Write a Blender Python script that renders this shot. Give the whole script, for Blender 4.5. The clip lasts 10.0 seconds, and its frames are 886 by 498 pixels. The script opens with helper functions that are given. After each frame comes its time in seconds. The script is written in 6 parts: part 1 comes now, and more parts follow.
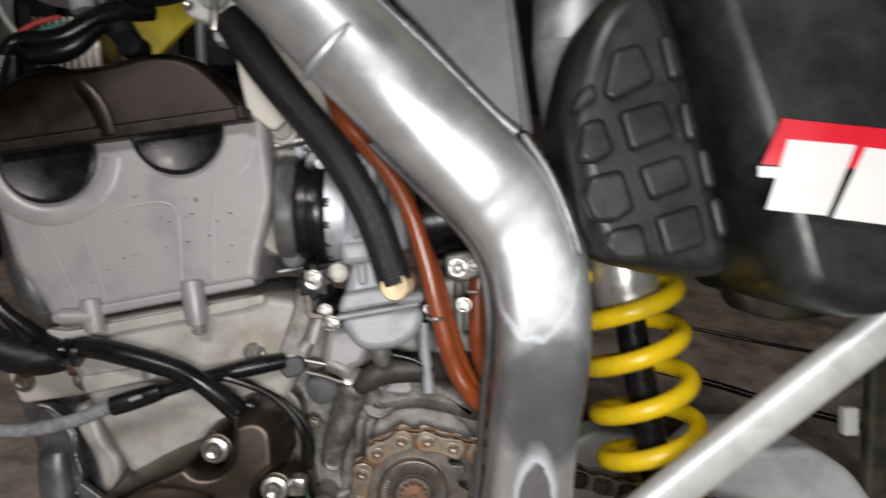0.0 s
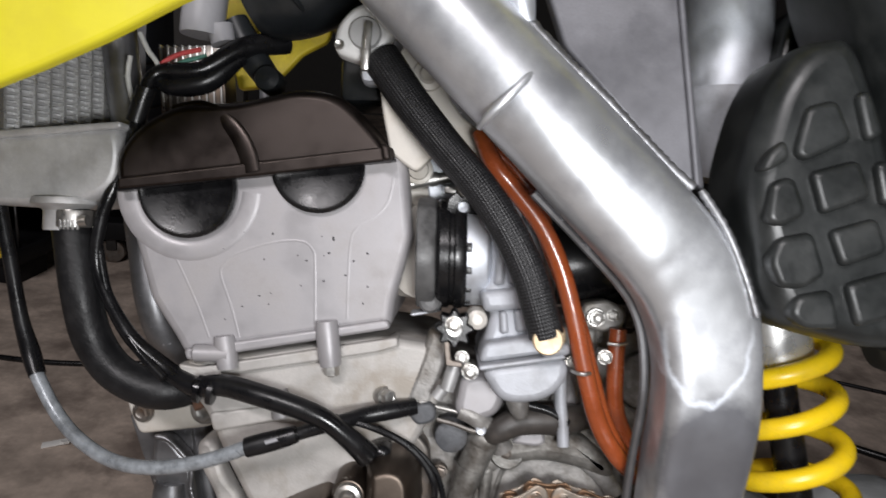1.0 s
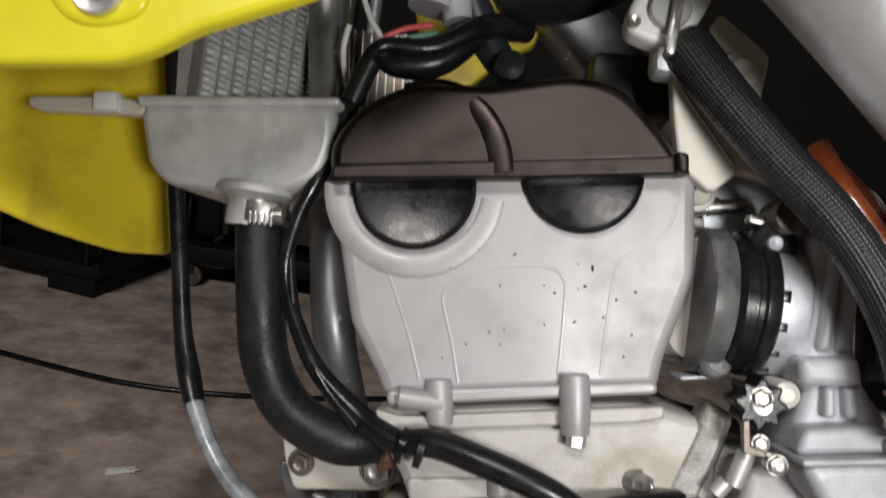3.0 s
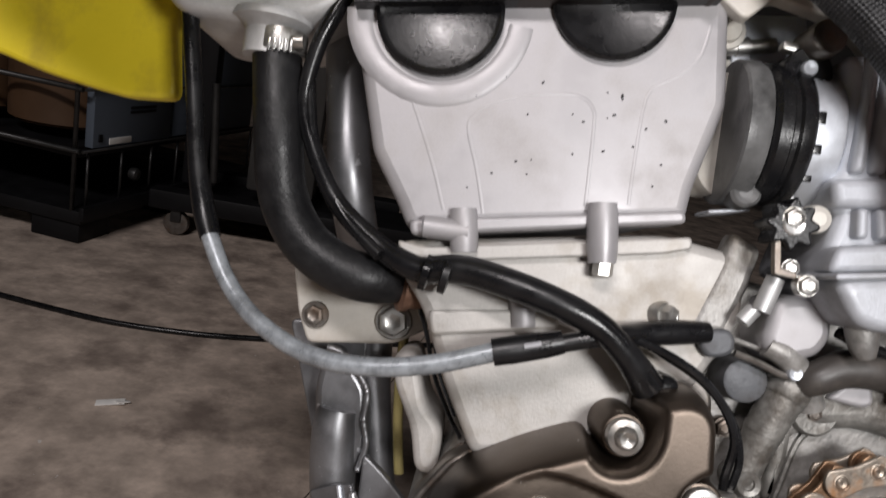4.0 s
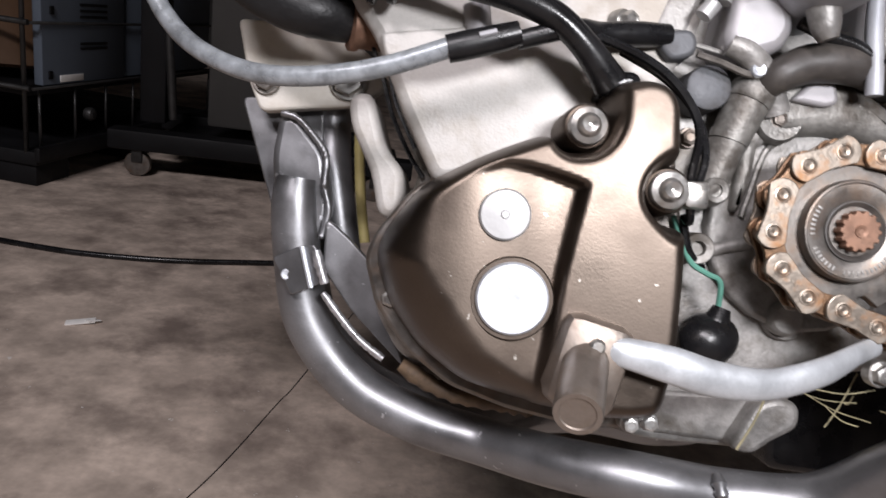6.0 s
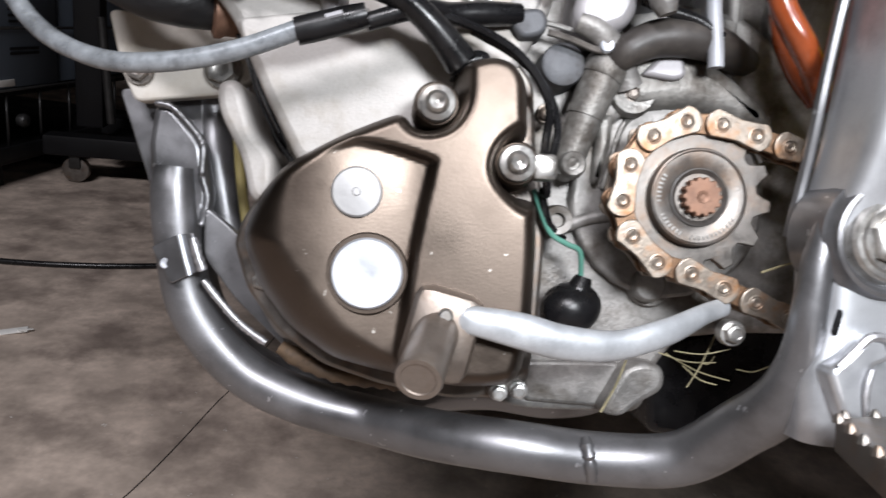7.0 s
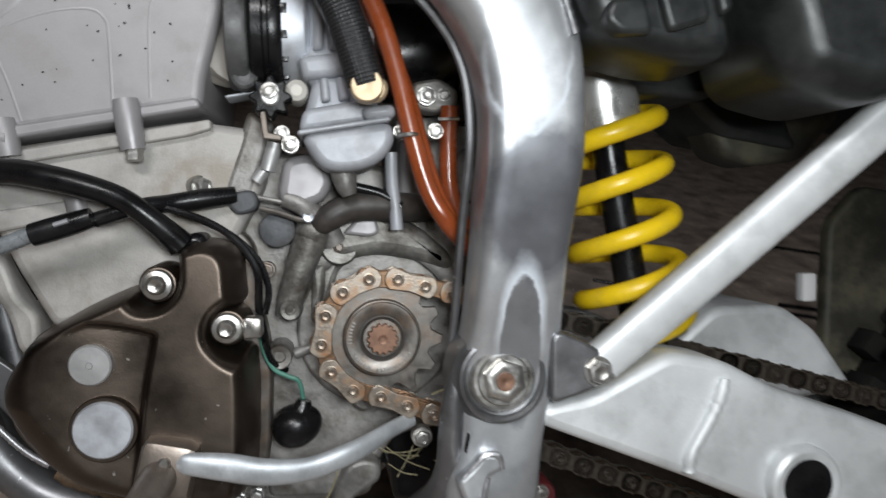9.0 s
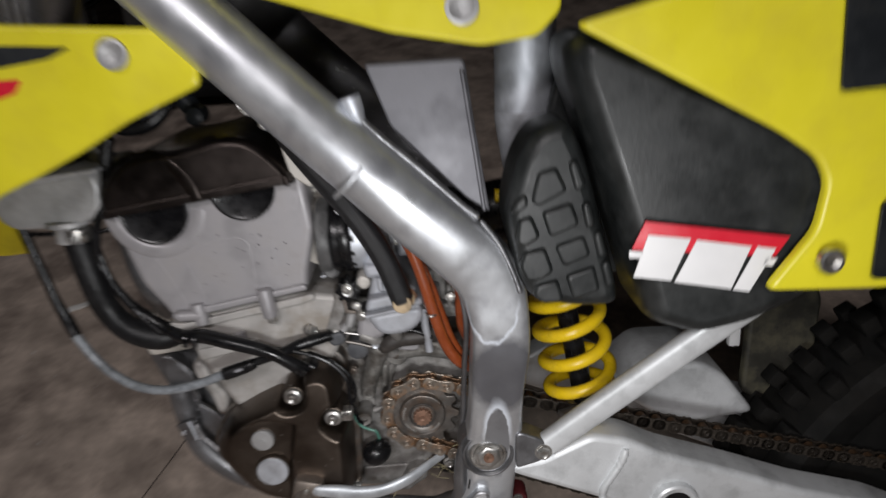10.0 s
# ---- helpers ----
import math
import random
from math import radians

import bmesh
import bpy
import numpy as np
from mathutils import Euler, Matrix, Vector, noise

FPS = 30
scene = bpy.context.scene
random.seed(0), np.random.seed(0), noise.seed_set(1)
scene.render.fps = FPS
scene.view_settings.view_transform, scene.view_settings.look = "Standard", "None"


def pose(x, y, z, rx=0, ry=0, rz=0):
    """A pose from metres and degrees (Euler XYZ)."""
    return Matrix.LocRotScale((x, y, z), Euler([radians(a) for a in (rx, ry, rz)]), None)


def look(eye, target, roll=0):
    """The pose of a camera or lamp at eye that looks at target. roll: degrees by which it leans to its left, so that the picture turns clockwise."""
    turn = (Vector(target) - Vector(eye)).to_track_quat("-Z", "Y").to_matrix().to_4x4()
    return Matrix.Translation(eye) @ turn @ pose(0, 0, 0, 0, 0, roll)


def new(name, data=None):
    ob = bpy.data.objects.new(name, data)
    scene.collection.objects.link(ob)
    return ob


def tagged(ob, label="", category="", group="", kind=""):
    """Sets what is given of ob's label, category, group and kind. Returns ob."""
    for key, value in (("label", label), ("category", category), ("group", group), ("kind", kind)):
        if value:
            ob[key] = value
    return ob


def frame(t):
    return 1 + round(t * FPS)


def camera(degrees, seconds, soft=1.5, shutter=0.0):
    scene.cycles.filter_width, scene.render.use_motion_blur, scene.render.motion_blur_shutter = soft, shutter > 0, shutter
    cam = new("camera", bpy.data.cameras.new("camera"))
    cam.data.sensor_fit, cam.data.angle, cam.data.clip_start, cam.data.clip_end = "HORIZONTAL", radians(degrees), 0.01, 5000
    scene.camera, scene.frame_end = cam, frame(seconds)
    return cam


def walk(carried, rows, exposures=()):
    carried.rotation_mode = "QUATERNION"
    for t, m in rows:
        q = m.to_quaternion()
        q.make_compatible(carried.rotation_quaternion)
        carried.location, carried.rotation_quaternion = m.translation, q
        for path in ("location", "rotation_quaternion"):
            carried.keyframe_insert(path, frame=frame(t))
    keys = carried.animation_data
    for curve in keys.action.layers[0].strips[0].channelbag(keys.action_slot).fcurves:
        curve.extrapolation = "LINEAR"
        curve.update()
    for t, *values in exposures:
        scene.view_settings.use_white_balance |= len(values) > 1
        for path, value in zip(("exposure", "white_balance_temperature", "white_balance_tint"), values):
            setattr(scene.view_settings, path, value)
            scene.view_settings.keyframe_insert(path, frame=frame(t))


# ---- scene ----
cam = camera(63.6, 10.0, 1.5, 0.5)
# the bike leans on its stand towards the camera: all of its parts share this pose
EYE, TILT, LEAN = 0.747, -16.2, -3.95
LEANING = pose(0, 0, EYE, TILT, LEAN, 0)
ROWS = [
    (0.0, -0.0125, -0.0172, 0.0177, -2.54, -2.48, 0.61),
    (0.5, -0.0571, -0.0075, 0.0287, 0.08, -1.85, -1.36),
    (1.0, -0.0764, -0.0029, 0.0362, 0.17, -1.39, -1.35),
    (1.5, -0.1271, 0.0519, 0.0443, 4.32, 0.86, -4.89),
    (2.0, -0.1725, 0.0884, 0.0594, 6.78, 3.41, -5.78),
    (3.5, -0.1930, 0.0937, -0.0233, 2.54, 2.17, -7.76),
    (4.0, -0.1989, 0.0994, -0.0548, 2.46, 1.15, -7.86),
    (4.5, -0.2000, 0.1020, -0.0826, 1.86, 0.57, -7.23),
    (5.0, -0.1959, 0.1086, -0.1180, 1.94, -0.40, -6.60),
    (6.5, -0.1627, 0.1074, -0.1669, -0.75, -1.84, -3.04),
    (7.0, -0.1366, 0.1032, -0.1664, -2.56, -1.66, -2.31),
    (7.5, -0.1186, 0.0961, -0.1511, -4.00, -1.38, -1.21),
    (8.0, -0.1067, 0.0771, -0.1125, -5.09, -0.12, -0.01),
    (8.5, -0.0727, 0.0588, -0.0921, -6.37, 0.91, 1.02),
    (9.0, -0.0436, 0.0173, -0.0792, -9.46, -3.07, 0.69),
    (9.5, -0.0309, -0.0507, 0.0035, -9.20, -9.28, 4.17),
    (10.0, 0.0052, -0.1724, 0.2093, -1.98, -18.77, 3.13),
]
walk(cam, [(t, LEANING @ pose(x, y, z, 90 + pitch, roll, yaw)) for t, x, y, z, yaw, pitch, roll in ROWS],
     [(0.0, -0.65, 6800, 8), (0.5, -0.36, 6570, 9), (1.0, -0.25, 6500, 10), (2.0, 0.12, 6580, 12), (3.3, -0.3, 6820, 7), (4.0, -0.15, 6680, 11), (5.0, 0.11, 6500, 14), (6.5, 0.35, 6400, 13), (7.0, 0.35, 6270, 10), (7.5, 0.15, 6240, 9), (8.0, -0.12, 6280, 6), (8.5, -0.35, 6260, 5), (9.0, -0.68, 6330, 5), (9.5, -0.92, 6500, 9), (9.8, -1.02, 6520, 10), (10.0, -0.98, 6550, 10)])

# ---------------------------------------------------------------- light
world = bpy.data.worlds.new("workshop_air")
world.use_nodes = True
world.node_tree.nodes["Background"].inputs[0].default_value = (0.9, 0.95, 1.0, 1)
world.node_tree.nodes["Background"].inputs[1].default_value = 0.008
scene.world = world


def area_lamp(name, m, sx, sy, watts, colour):
    data = bpy.data.lights.new(name, "AREA")
    data.shape, data.size, data.size_y, data.energy, data.color = "RECTANGLE", sx, sy, watts, colour
    ob = new(name, data)
    ob.matrix_world = m
    return ob


HAND_LAMP = LEANING @ look((0.02, -0.10, -0.03), (-0.02, 0.42, -0.05))
area_lamp("hand_lamp_light", HAND_LAMP, 0.13, 0.08, 2.75, (0.98, 0.985, 1.0))
# unseen fill lamp, added to brighten the floor and the background
area_lamp("ceiling_lamp_light", look((-0.85, -1.75, 2.8), (-0.2, 0.5, 0.4)), 1.2, 0.35, 64, (1.0, 0.955, 0.975))


# ---------------------------------------------------------------- materials
def material(name, base, rough=0.5, metal=0.0, vary=0.15, scale=40.0, bump=0.1, grain=600.0, dirt=None, dirt_amount=0.3,
             dirt_scale=14.0, rim=None, coat=0.0, piece=0.0, spec=0.5, rough_vary=0.12, scuffs_and_reflections=(), specks=None):
    """Base colour with a coarse and a fine variation, patches of dirt and a fine relief, on the object's own coordinates."""
    m = bpy.data.materials.new(name)
    m.use_nodes = True
    nt = m.node_tree
    bsdf = nt.nodes["Principled BSDF"]
    bsdf.inputs["Metallic"].default_value = metal
    bsdf.inputs["Coat Weight"].default_value = coat
    bsdf.inputs["Specular IOR Level"].default_value = spec
    at = nt.nodes.new("ShaderNodeTexCoord").outputs["Object"]

    def noise_tex(s, detail=4.0):
        n = nt.nodes.new("ShaderNodeTexNoise")
        n.inputs["Scale"].default_value, n.inputs["Detail"].default_value, n.inputs["Roughness"].default_value = s, detail, 0.62
        nt.links.new(at, n.inputs["Vector"])
        return n.outputs["Fac"]

    def ramp(fac, lo, hi, a, b):
        r = nt.nodes.new("ShaderNodeMapRange")
        r.inputs[1].default_value, r.inputs[2].default_value, r.inputs[3].default_value, r.inputs[4].default_value = lo, hi, a, b
        nt.links.new(fac, r.inputs[0])
        return r.outputs[0]

    def mix(fac, a, b):
        x = nt.nodes.new("ShaderNodeMix")
        x.data_type = "RGBA"
        for socket, value in ((x.inputs[0], fac), (x.inputs[6], a), (x.inputs[7], b)):
            if isinstance(value, (tuple, float)):
                socket.default_value = value if isinstance(value, float) else (*value[:3], 1)
            else:
                nt.links.new(value, socket)
        return x.outputs[2]

    coarse, fine = noise_tex(scale), noise_tex(grain, 2.0)
    light = tuple(min(1, c * (1 + vary)) for c in base)
    dark = tuple(c * (1 - vary) for c in base)
    col = mix(ramp(coarse, 0.35, 0.65, 0, 1), dark, light)
    col = mix(ramp(fine, 0.4, 0.7, 0, 0.35), col, dark)
    if piece:
        info = nt.nodes.new("ShaderNodeObjectInfo").outputs["Random"]
        col = mix(ramp(info, 0, 1, 0, piece), col, dark)
    if dirt:
        patch = noise_tex(dirt_scale, 11.0 if rim is None else 3.0)
        if rim is None:
            col = mix(ramp(patch, 0.48, 0.66, 0, dirt_amount), col, dirt)
        else:
            # worn patches with a bare, pale rim
            col = mix(ramp(patch, 0.53, 0.56, 0, dirt_amount), col, dirt)
            rise, fall = ramp(patch, 0.50, 0.53, 0, 1), ramp(patch, 0.53, 0.56, 1, 0)
            both = nt.nodes.new("ShaderNodeMath")
            both.operation = "MULTIPLY"
            nt.links.new(rise, both.inputs[0])
            nt.links.new(fall, both.inputs[1])
            col = mix(ramp(both.outputs[0], 0, 1, 0, 0.8), col, rim)
    if specks:
        col = mix(ramp(noise_tex(specks[1], 3.0), specks[2], specks[2] + 0.03, 0, 0.9), col, specks[0])
    gloss = None
    for cx, cz, rx, rz, wide, inner, half in scuffs_and_reflections:
        # boot rub: grey patch inside pale ragged rim; rimless patch: painted dark reflection
        place = nt.nodes.new("ShaderNodeMapping")
        place.inputs[1].default_value = (-cx / rx, 0, -cz / rz)
        place.inputs[3].default_value = (1 / rx, 0, 1 / rz)
        nt.links.new(at, place.inputs[0])
        far = nt.nodes.new("ShaderNodeVectorMath")
        far.operation = "LENGTH"
        nt.links.new(place.outputs[0], far.inputs[0])
        add = nt.nodes.new("ShaderNodeMath")
        add.operation = "ADD"
        nt.links.new(far.outputs["Value"], add.inputs[0])
        nt.links.new(ramp(noise_tex(90, 6.0), 0.3, 0.7, -0.06, 0.06), add.inputs[1])
        col = mix(ramp(add.outputs[0], 0.9 if wide else 0.78, 1.0 if wide else 1.02, inner, 0), col, (0.21, 0.215, 0.24))
        if not wide:
            continue
        ring = nt.nodes.new("ShaderNodeMath")
        ring.operation = "MULTIPLY"
        nt.links.new(ramp(add.outputs[0], 0.93, 1.0, 0, 1), ring.inputs[0])
        nt.links.new(ramp(add.outputs[0], 1.0, 1.0 + wide, 1, 0), ring.inputs[1])
        parts = nt.nodes.new("ShaderNodeSeparateXYZ")
        nt.links.new(place.outputs[0], parts.inputs[0])
        side_of = nt.nodes.new("ShaderNodeMath")
        side_of.operation = "MULTIPLY"
        nt.links.new(ring.outputs[0], side_of.inputs[0])
        nt.links.new(ramp(parts.outputs["Z"], -0.1 * half, 0.5 * half, 0, 1), side_of.inputs[1])
        rubbed = ramp(side_of.outputs[0], 0, 1, 0, 0.9)
        col = mix(rubbed, col, (0.74, 0.79, 0.86))
        left = ramp(rubbed, 0, 1, metal, 0.05)
        if gloss is None:
            gloss = left
        else:
            least = nt.nodes.new("ShaderNodeMath")
            least.operation = "MINIMUM"
            nt.links.new(gloss, least.inputs[0])
            nt.links.new(left, least.inputs[1])
            gloss = least.outputs[0]
    if gloss is not None:
        nt.links.new(gloss, bsdf.inputs["Metallic"])
    nt.links.new(col, bsdf.inputs["Base Color"])
    nt.links.new(ramp(coarse, 0.3, 0.7, max(0.03, rough - rough_vary), min(1, rough + rough_vary)), bsdf.inputs["Roughness"])
    if bump:
        b = nt.nodes.new("ShaderNodeBump")
        b.inputs["Strength"].default_value, b.inputs["Distance"].default_value = bump, 0.0003
        nt.links.new(fine, b.inputs["Height"])
        nt.links.new(b.outputs[0], bsdf.inputs["Normal"])
    return m


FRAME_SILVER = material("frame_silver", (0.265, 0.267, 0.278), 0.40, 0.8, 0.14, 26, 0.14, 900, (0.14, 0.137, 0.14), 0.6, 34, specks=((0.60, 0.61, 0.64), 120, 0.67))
# first ellipse: dark reflection put into the colour; the other two: worn rims
SPAR_SILVER = material("worn_spar_silver", (0.66, 0.68, 0.705), 0.37, 0.75, 0.08, 16, 0.08, 900, (0.36, 0.37, 0.41), 0.5, 30,
                       scuffs_and_reflections=((0.057, -0.076, .030, .040, 0, .85, 1), (0.0490, -0.0060, .0200, .0375, .08, 0, -1), (0.0510, -0.1500, .0108, .0410, .30, .55, 1)))
WORN_ALU = material("worn_aluminium", (0.66, 0.69, 0.74), 0.5, 0.7, 0.1, 60, 0.1, 900)
WELD = material("weld_bead", (0.55, 0.55, 0.57), 0.38, 0.8, 0.2, 300, 0.4, 500)
CAST = material("cast_aluminium", (0.405, 0.393, 0.405), 0.50, 0.3, 0.1, 30, 0.14, 1100, (0.30, 0.28, 0.265), 0.4, 30)
CYLINDER = material("stained_cylinder_aluminium", (0.47, 0.452, 0.43), 0.55, 0.25, 0.12, 45, 0.4, 700, (0.27, 0.225, 0.17), 0.6, 34)
CASE = material("crankcase_aluminium", (0.315, 0.305, 0.292), 0.52, 0.5, 0.28, 70, 0.8, 500, (0.095, 0.078, 0.058), 0.9, 36)
CARB = material("carburettor_alloy", (0.44, 0.455, 0.49), 0.55, 0.25, 0.1, 60, 0.3, 900, (0.22, 0.22, 0.22), 0.4, 50)
BRONZE = material("bronze_magnesium", (0.136, 0.110, 0.091), 0.41, 1.0, 0.12, 18, 0.14, 900, (0.09, 0.07, 0.058), 0.35, 26, specks=((0.50, 0.47, 0.43), 150, 0.705))
COVER = material("satin_brown_head_cover", (0.058, 0.048, 0.044), 0.40, 1.0, 0.06, 30, 0.1, 900, (0.05, 0.042, 0.04), 0.2, 60)
STEEL = material("zinc_steel", (0.55, 0.54, 0.52), 0.36, 0.9, 0.15, 120, 0.15, 900, (0.22, 0.18, 0.13), 0.45, 90)
PLATE_GREY = material("grey_frame_paint", (0.17, 0.17, 0.185), 0.5, 0.35, 0.2, 18, 0.1, 900, (0.08, 0.08, 0.09), 0.6, 22)
BRIGHT = material("bright_alloy", (0.70, 0.70, 0.69), 0.32, 0.75, 0.05, 60, 0.08, 900, (0.5, 0.48, 0.45), 0.25, 90)
GREY_DISC = material("grey_disc", (0.48, 0.48, 0.48), 0.5, 0.5, 0.08, 60, 0.1, 900)
DARK_STEEL = material("dark_steel", (0.20, 0.185, 0.17), 0.42, 0.8, 0.2, 90, 0.2, 700, (0.24, 0.13, 0.06), 0.4, 60)
INNER_CHAIN = material("rusty_oily_chain", (0.24, 0.145, 0.085), 0.4, 0.65, 0.3, 200, 0.25, 800, (0.10, 0.055, 0.03), 0.6, 130, piece=0.4)
INNER_HOSE = material("brown_black_hose", (0.05, 0.044, 0.04), 0.5, 0, 0.2, 60, 0.15, 900, (0.10, 0.085, 0.07), 0.4, 60)
CHAIN = material("worn_chain_plate", (0.35, 0.30, 0.25), 0.42, 0.75, 0.2, 200, 0.35, 800, (0.30, 0.14, 0.05), 0.8, 110, piece=0.5)
RUST = material("rusted_shaft_end", (0.27, 0.155, 0.105), 0.55, 0.5, 0.25, 200, 0.3, 800, (0.12, 0.06, 0.04), 0.5, 120)
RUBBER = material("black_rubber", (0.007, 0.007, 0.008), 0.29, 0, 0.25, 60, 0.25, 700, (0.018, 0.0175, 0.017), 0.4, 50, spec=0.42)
FABRIC = material("fabric_rubber_hose", (0.010, 0.010, 0.011), 0.46, 0, 0.25, 60, 0.7, 420, (0.022, 0.022, 0.022), 0.4, 60, spec=0.4)
def braid_material():
    """Black woven sleeve: two families of threads that cross, some of them pale and shiny."""
    m = material("braided_sleeve", (0.010, 0.010, 0.011), 0.42, 0, 0.3, 300, 0, 1500, spec=0.45)
    nt = m.node_tree
    bsdf = nt.nodes["Principled BSDF"]
    uv = nt.nodes.new("ShaderNodeUVMap")
    xyz = nt.nodes.new("ShaderNodeSeparateXYZ")
    nt.links.new(uv.outputs[0], xyz.inputs[0])

    def math_node(kind, a, b=None):
        n = nt.nodes.new("ShaderNodeMath")
        n.operation = kind
        for socket, value in zip(n.inputs, (a, b)):
            if isinstance(value, (int, float)):
                socket.default_value = value
            elif value is not None:
                nt.links.new(value, socket)
        return n.outputs[0]

    u, v = math_node("MULTIPLY", xyz.outputs[0], 6.28318531 * 18), math_node("MULTIPLY", xyz.outputs[1], 6.28318531 / .0036)
    p, q = math_node("SINE", math_node("ADD", u, v)), math_node("SINE", math_node("SUBTRACT", u, v))
    weave = math_node("MULTIPLY", p, q)
    worn = nt.nodes.new("ShaderNodeTexNoise")
    worn.inputs["Scale"].default_value = 260
    worn.inputs["Detail"].default_value = 4
    thread = math_node("GREATER_THAN", math_node("ADD", weave, math_node("MULTIPLY", worn.outputs["Fac"], 1.7)), 1.55)
    mixed = nt.nodes.new("ShaderNodeMix")
    mixed.data_type = "RGBA"
    nt.links.new(thread, mixed.inputs[0])
    nt.links.new(bsdf.inputs["Base Color"].links[0].from_socket, mixed.inputs[6])
    mixed.inputs[7].default_value = (0.06, 0.06, 0.063, 1)
    nt.links.new(mixed.outputs[2], bsdf.inputs["Base Color"])
    bump = nt.nodes.new("ShaderNodeBump")
    bump.inputs["Strength"].default_value, bump.inputs["Distance"].default_value = 0.45, 0.0005
    nt.links.new(weave, bump.inputs["Height"])
    nt.links.new(bump.outputs[0], bsdf.inputs["Normal"])
    return m


BRAID = braid_material()
PETCOCK = material("pale_petcock_alloy", (0.78, 0.78, 0.77), 0.5, 0.15, 0.04, 60, 0.1, 900)
BLACK = material("black_plastic", (0.014, 0.016, 0.018), 0.38, 0, 0.2, 20, 0.2, 600, (0.05, 0.05, 0.046), 0.4, 24, spec=0.35)
AIRBOX = material("airbox_plastic", (0.015, 0.017, 0.017), 0.40, 0, 0.3, 30, 0.25, 300, (0.045, 0.047, 0.046), 0.5, 40, spec=0.5, rough_vary=0.1)
YELLOW = material("yellow_plastic", (0.83, 0.74, 0.03), 0.33, 0, 0.04, 12, 0.03, 500, (0.62, 0.50, 0.05), 0.35, 16)
DUSTY_YELLOW = material("dusty_yellow_plastic", (0.78, 0.62, 0.03), 0.45, 0, 0.06, 12, 0.05, 500, (0.36, 0.25, 0.04), 0.5, 26)
SPRING_YELLOW = material("yellow_spring_paint", (0.83, 0.57, 0.012), 0.3, 0, 0.06, 40, 0.03, 500, (0.4, 0.28, 0.05), 0.3, 60)
ORANGE = material("orange_vent_hose", (0.30, 0.066, 0.020), 0.27, 0, 0.25, 40, 0.05, 400, (0.13, 0.035, 0.016), 0.55, 40, coat=0.4)
GREY_SHEATH = material("grey_cable_sheath", (0.33, 0.355, 0.38), 0.34, 0.25, 0.2, 140, 0.25, 700, (0.15, 0.16, 0.17), 0.7, 110)
GREY_PLASTIC = material("grey_connector", (0.34, 0.34, 0.36), 0.45, 0, 0.08, 40, 0.05, 500)
BRASS = material("brass_fitting", (0.52, 0.40, 0.26), 0.45, 0.5, 0.12, 150, 0.1, 700)
WHITE = material("white_sticker", (0.85, 0.85, 0.85), 0.4, 0, 0.02, 40, 0, 500)
RED = material("red_sticker", (0.72, 0.012, 0.035), 0.4, 0, 0.03, 40, 0, 500)
RED_WIRE = material("red_wire", (0.6, 0.08, 0.08), 0.45, 0, 0.1, 90, 0, 500)
GREEN_WIRE = material("green_wire", (0.10, 0.27, 0.21), 0.45, 0, 0.1, 90, 0, 500)
WIRE = material("white_wire", (0.6, 0.6, 0.58), 0.45, 0, 0.1, 90, 0, 500)
DARK_RED = material("dark_red_roller", (0.07, 0.008, 0.010), 0.5, 0, 0.2, 60, 0.1, 500)
GRIMY = material("grimy_steel", (0.21, 0.185, 0.165), 0.45, 0.8, 0.25, 90, 0.3, 600, (0.12, 0.085, 0.06), 0.6, 70)
ROUGH_PLUG = material("blue_grey_plug", (0.12, 0.125, 0.135), 0.6, 0.3, 0.25, 90, 0.5, 500, (0.05, 0.045, 0.04), 0.6, 90)
SMEARED = material("smeared_grey_rubber", (0.13, 0.13, 0.13), 0.5, 0.1, 0.3, 40, 0.3, 600, (0.02, 0.02, 0.02), 0.85, 45)
GREASY_CASE = material("greasy_case_casting", (0.235, 0.228, 0.213), 0.45, 0.45, 0.3, 80, 0.9, 450, (0.065, 0.053, 0.042), 0.9, 50)
MUDDY = material("muddy_olive_flap", (0.035, 0.033, 0.026), 0.6, 0, 0.3, 30, 0.4, 300, (0.11, 0.10, 0.06), 0.6, 30)
CREAM = material("cream_cast_plate", (0.60, 0.57, 0.52), 0.5, 0.15, 0.08, 40, 0.25, 800, (0.38, 0.33, 0.26), 0.45, 40)
HOSE_OLIVE = material("olive_hose", (0.32, 0.27, 0.11), 0.4, 0, 0.15, 60, 0.05, 500)
GREASE = material("greasy_sand", (0.13, 0.085, 0.05), 0.7, 0, 0.4, 120, 0.8, 500, (0.03, 0.022, 0.016), 0.8, 60)
PEG_METAL = material("worn_brown_steel", (0.33, 0.285, 0.25), 0.42, 0.8, 0.2, 60, 0.25, 700, (0.15, 0.11, 0.08), 0.6, 60)
LEVER = material("shift_lever_alloy", (0.60, 0.63, 0.66), 0.45, 0.5, 0.15, 40, 0.15, 900, (0.32, 0.34, 0.36), 0.6, 34)
DARK_BROWN = material("glossy_brown_black", (0.055, 0.044, 0.038), 0.28, 0.5, 0.2, 60, 0.1, 600, (0.02, 0.016, 0.014), 0.5, 40)
STRAW = material("dry_straw", (0.36, 0.32, 0.19), 0.7, 0, 0.2, 90, 0, 500)
SWING = material("swingarm_silver", (0.74, 0.76, 0.77), 0.5, 0.3, 0.08, 20, 0.2, 700, (0.36, 0.37, 0.37), 0.45, 36)
RADIATOR = material("radiator_alloy", (0.60, 0.60, 0.60), 0.48, 0.3, 0.15, 40, 0.25, 900, (0.33, 0.32, 0.31), 0.5, 36)
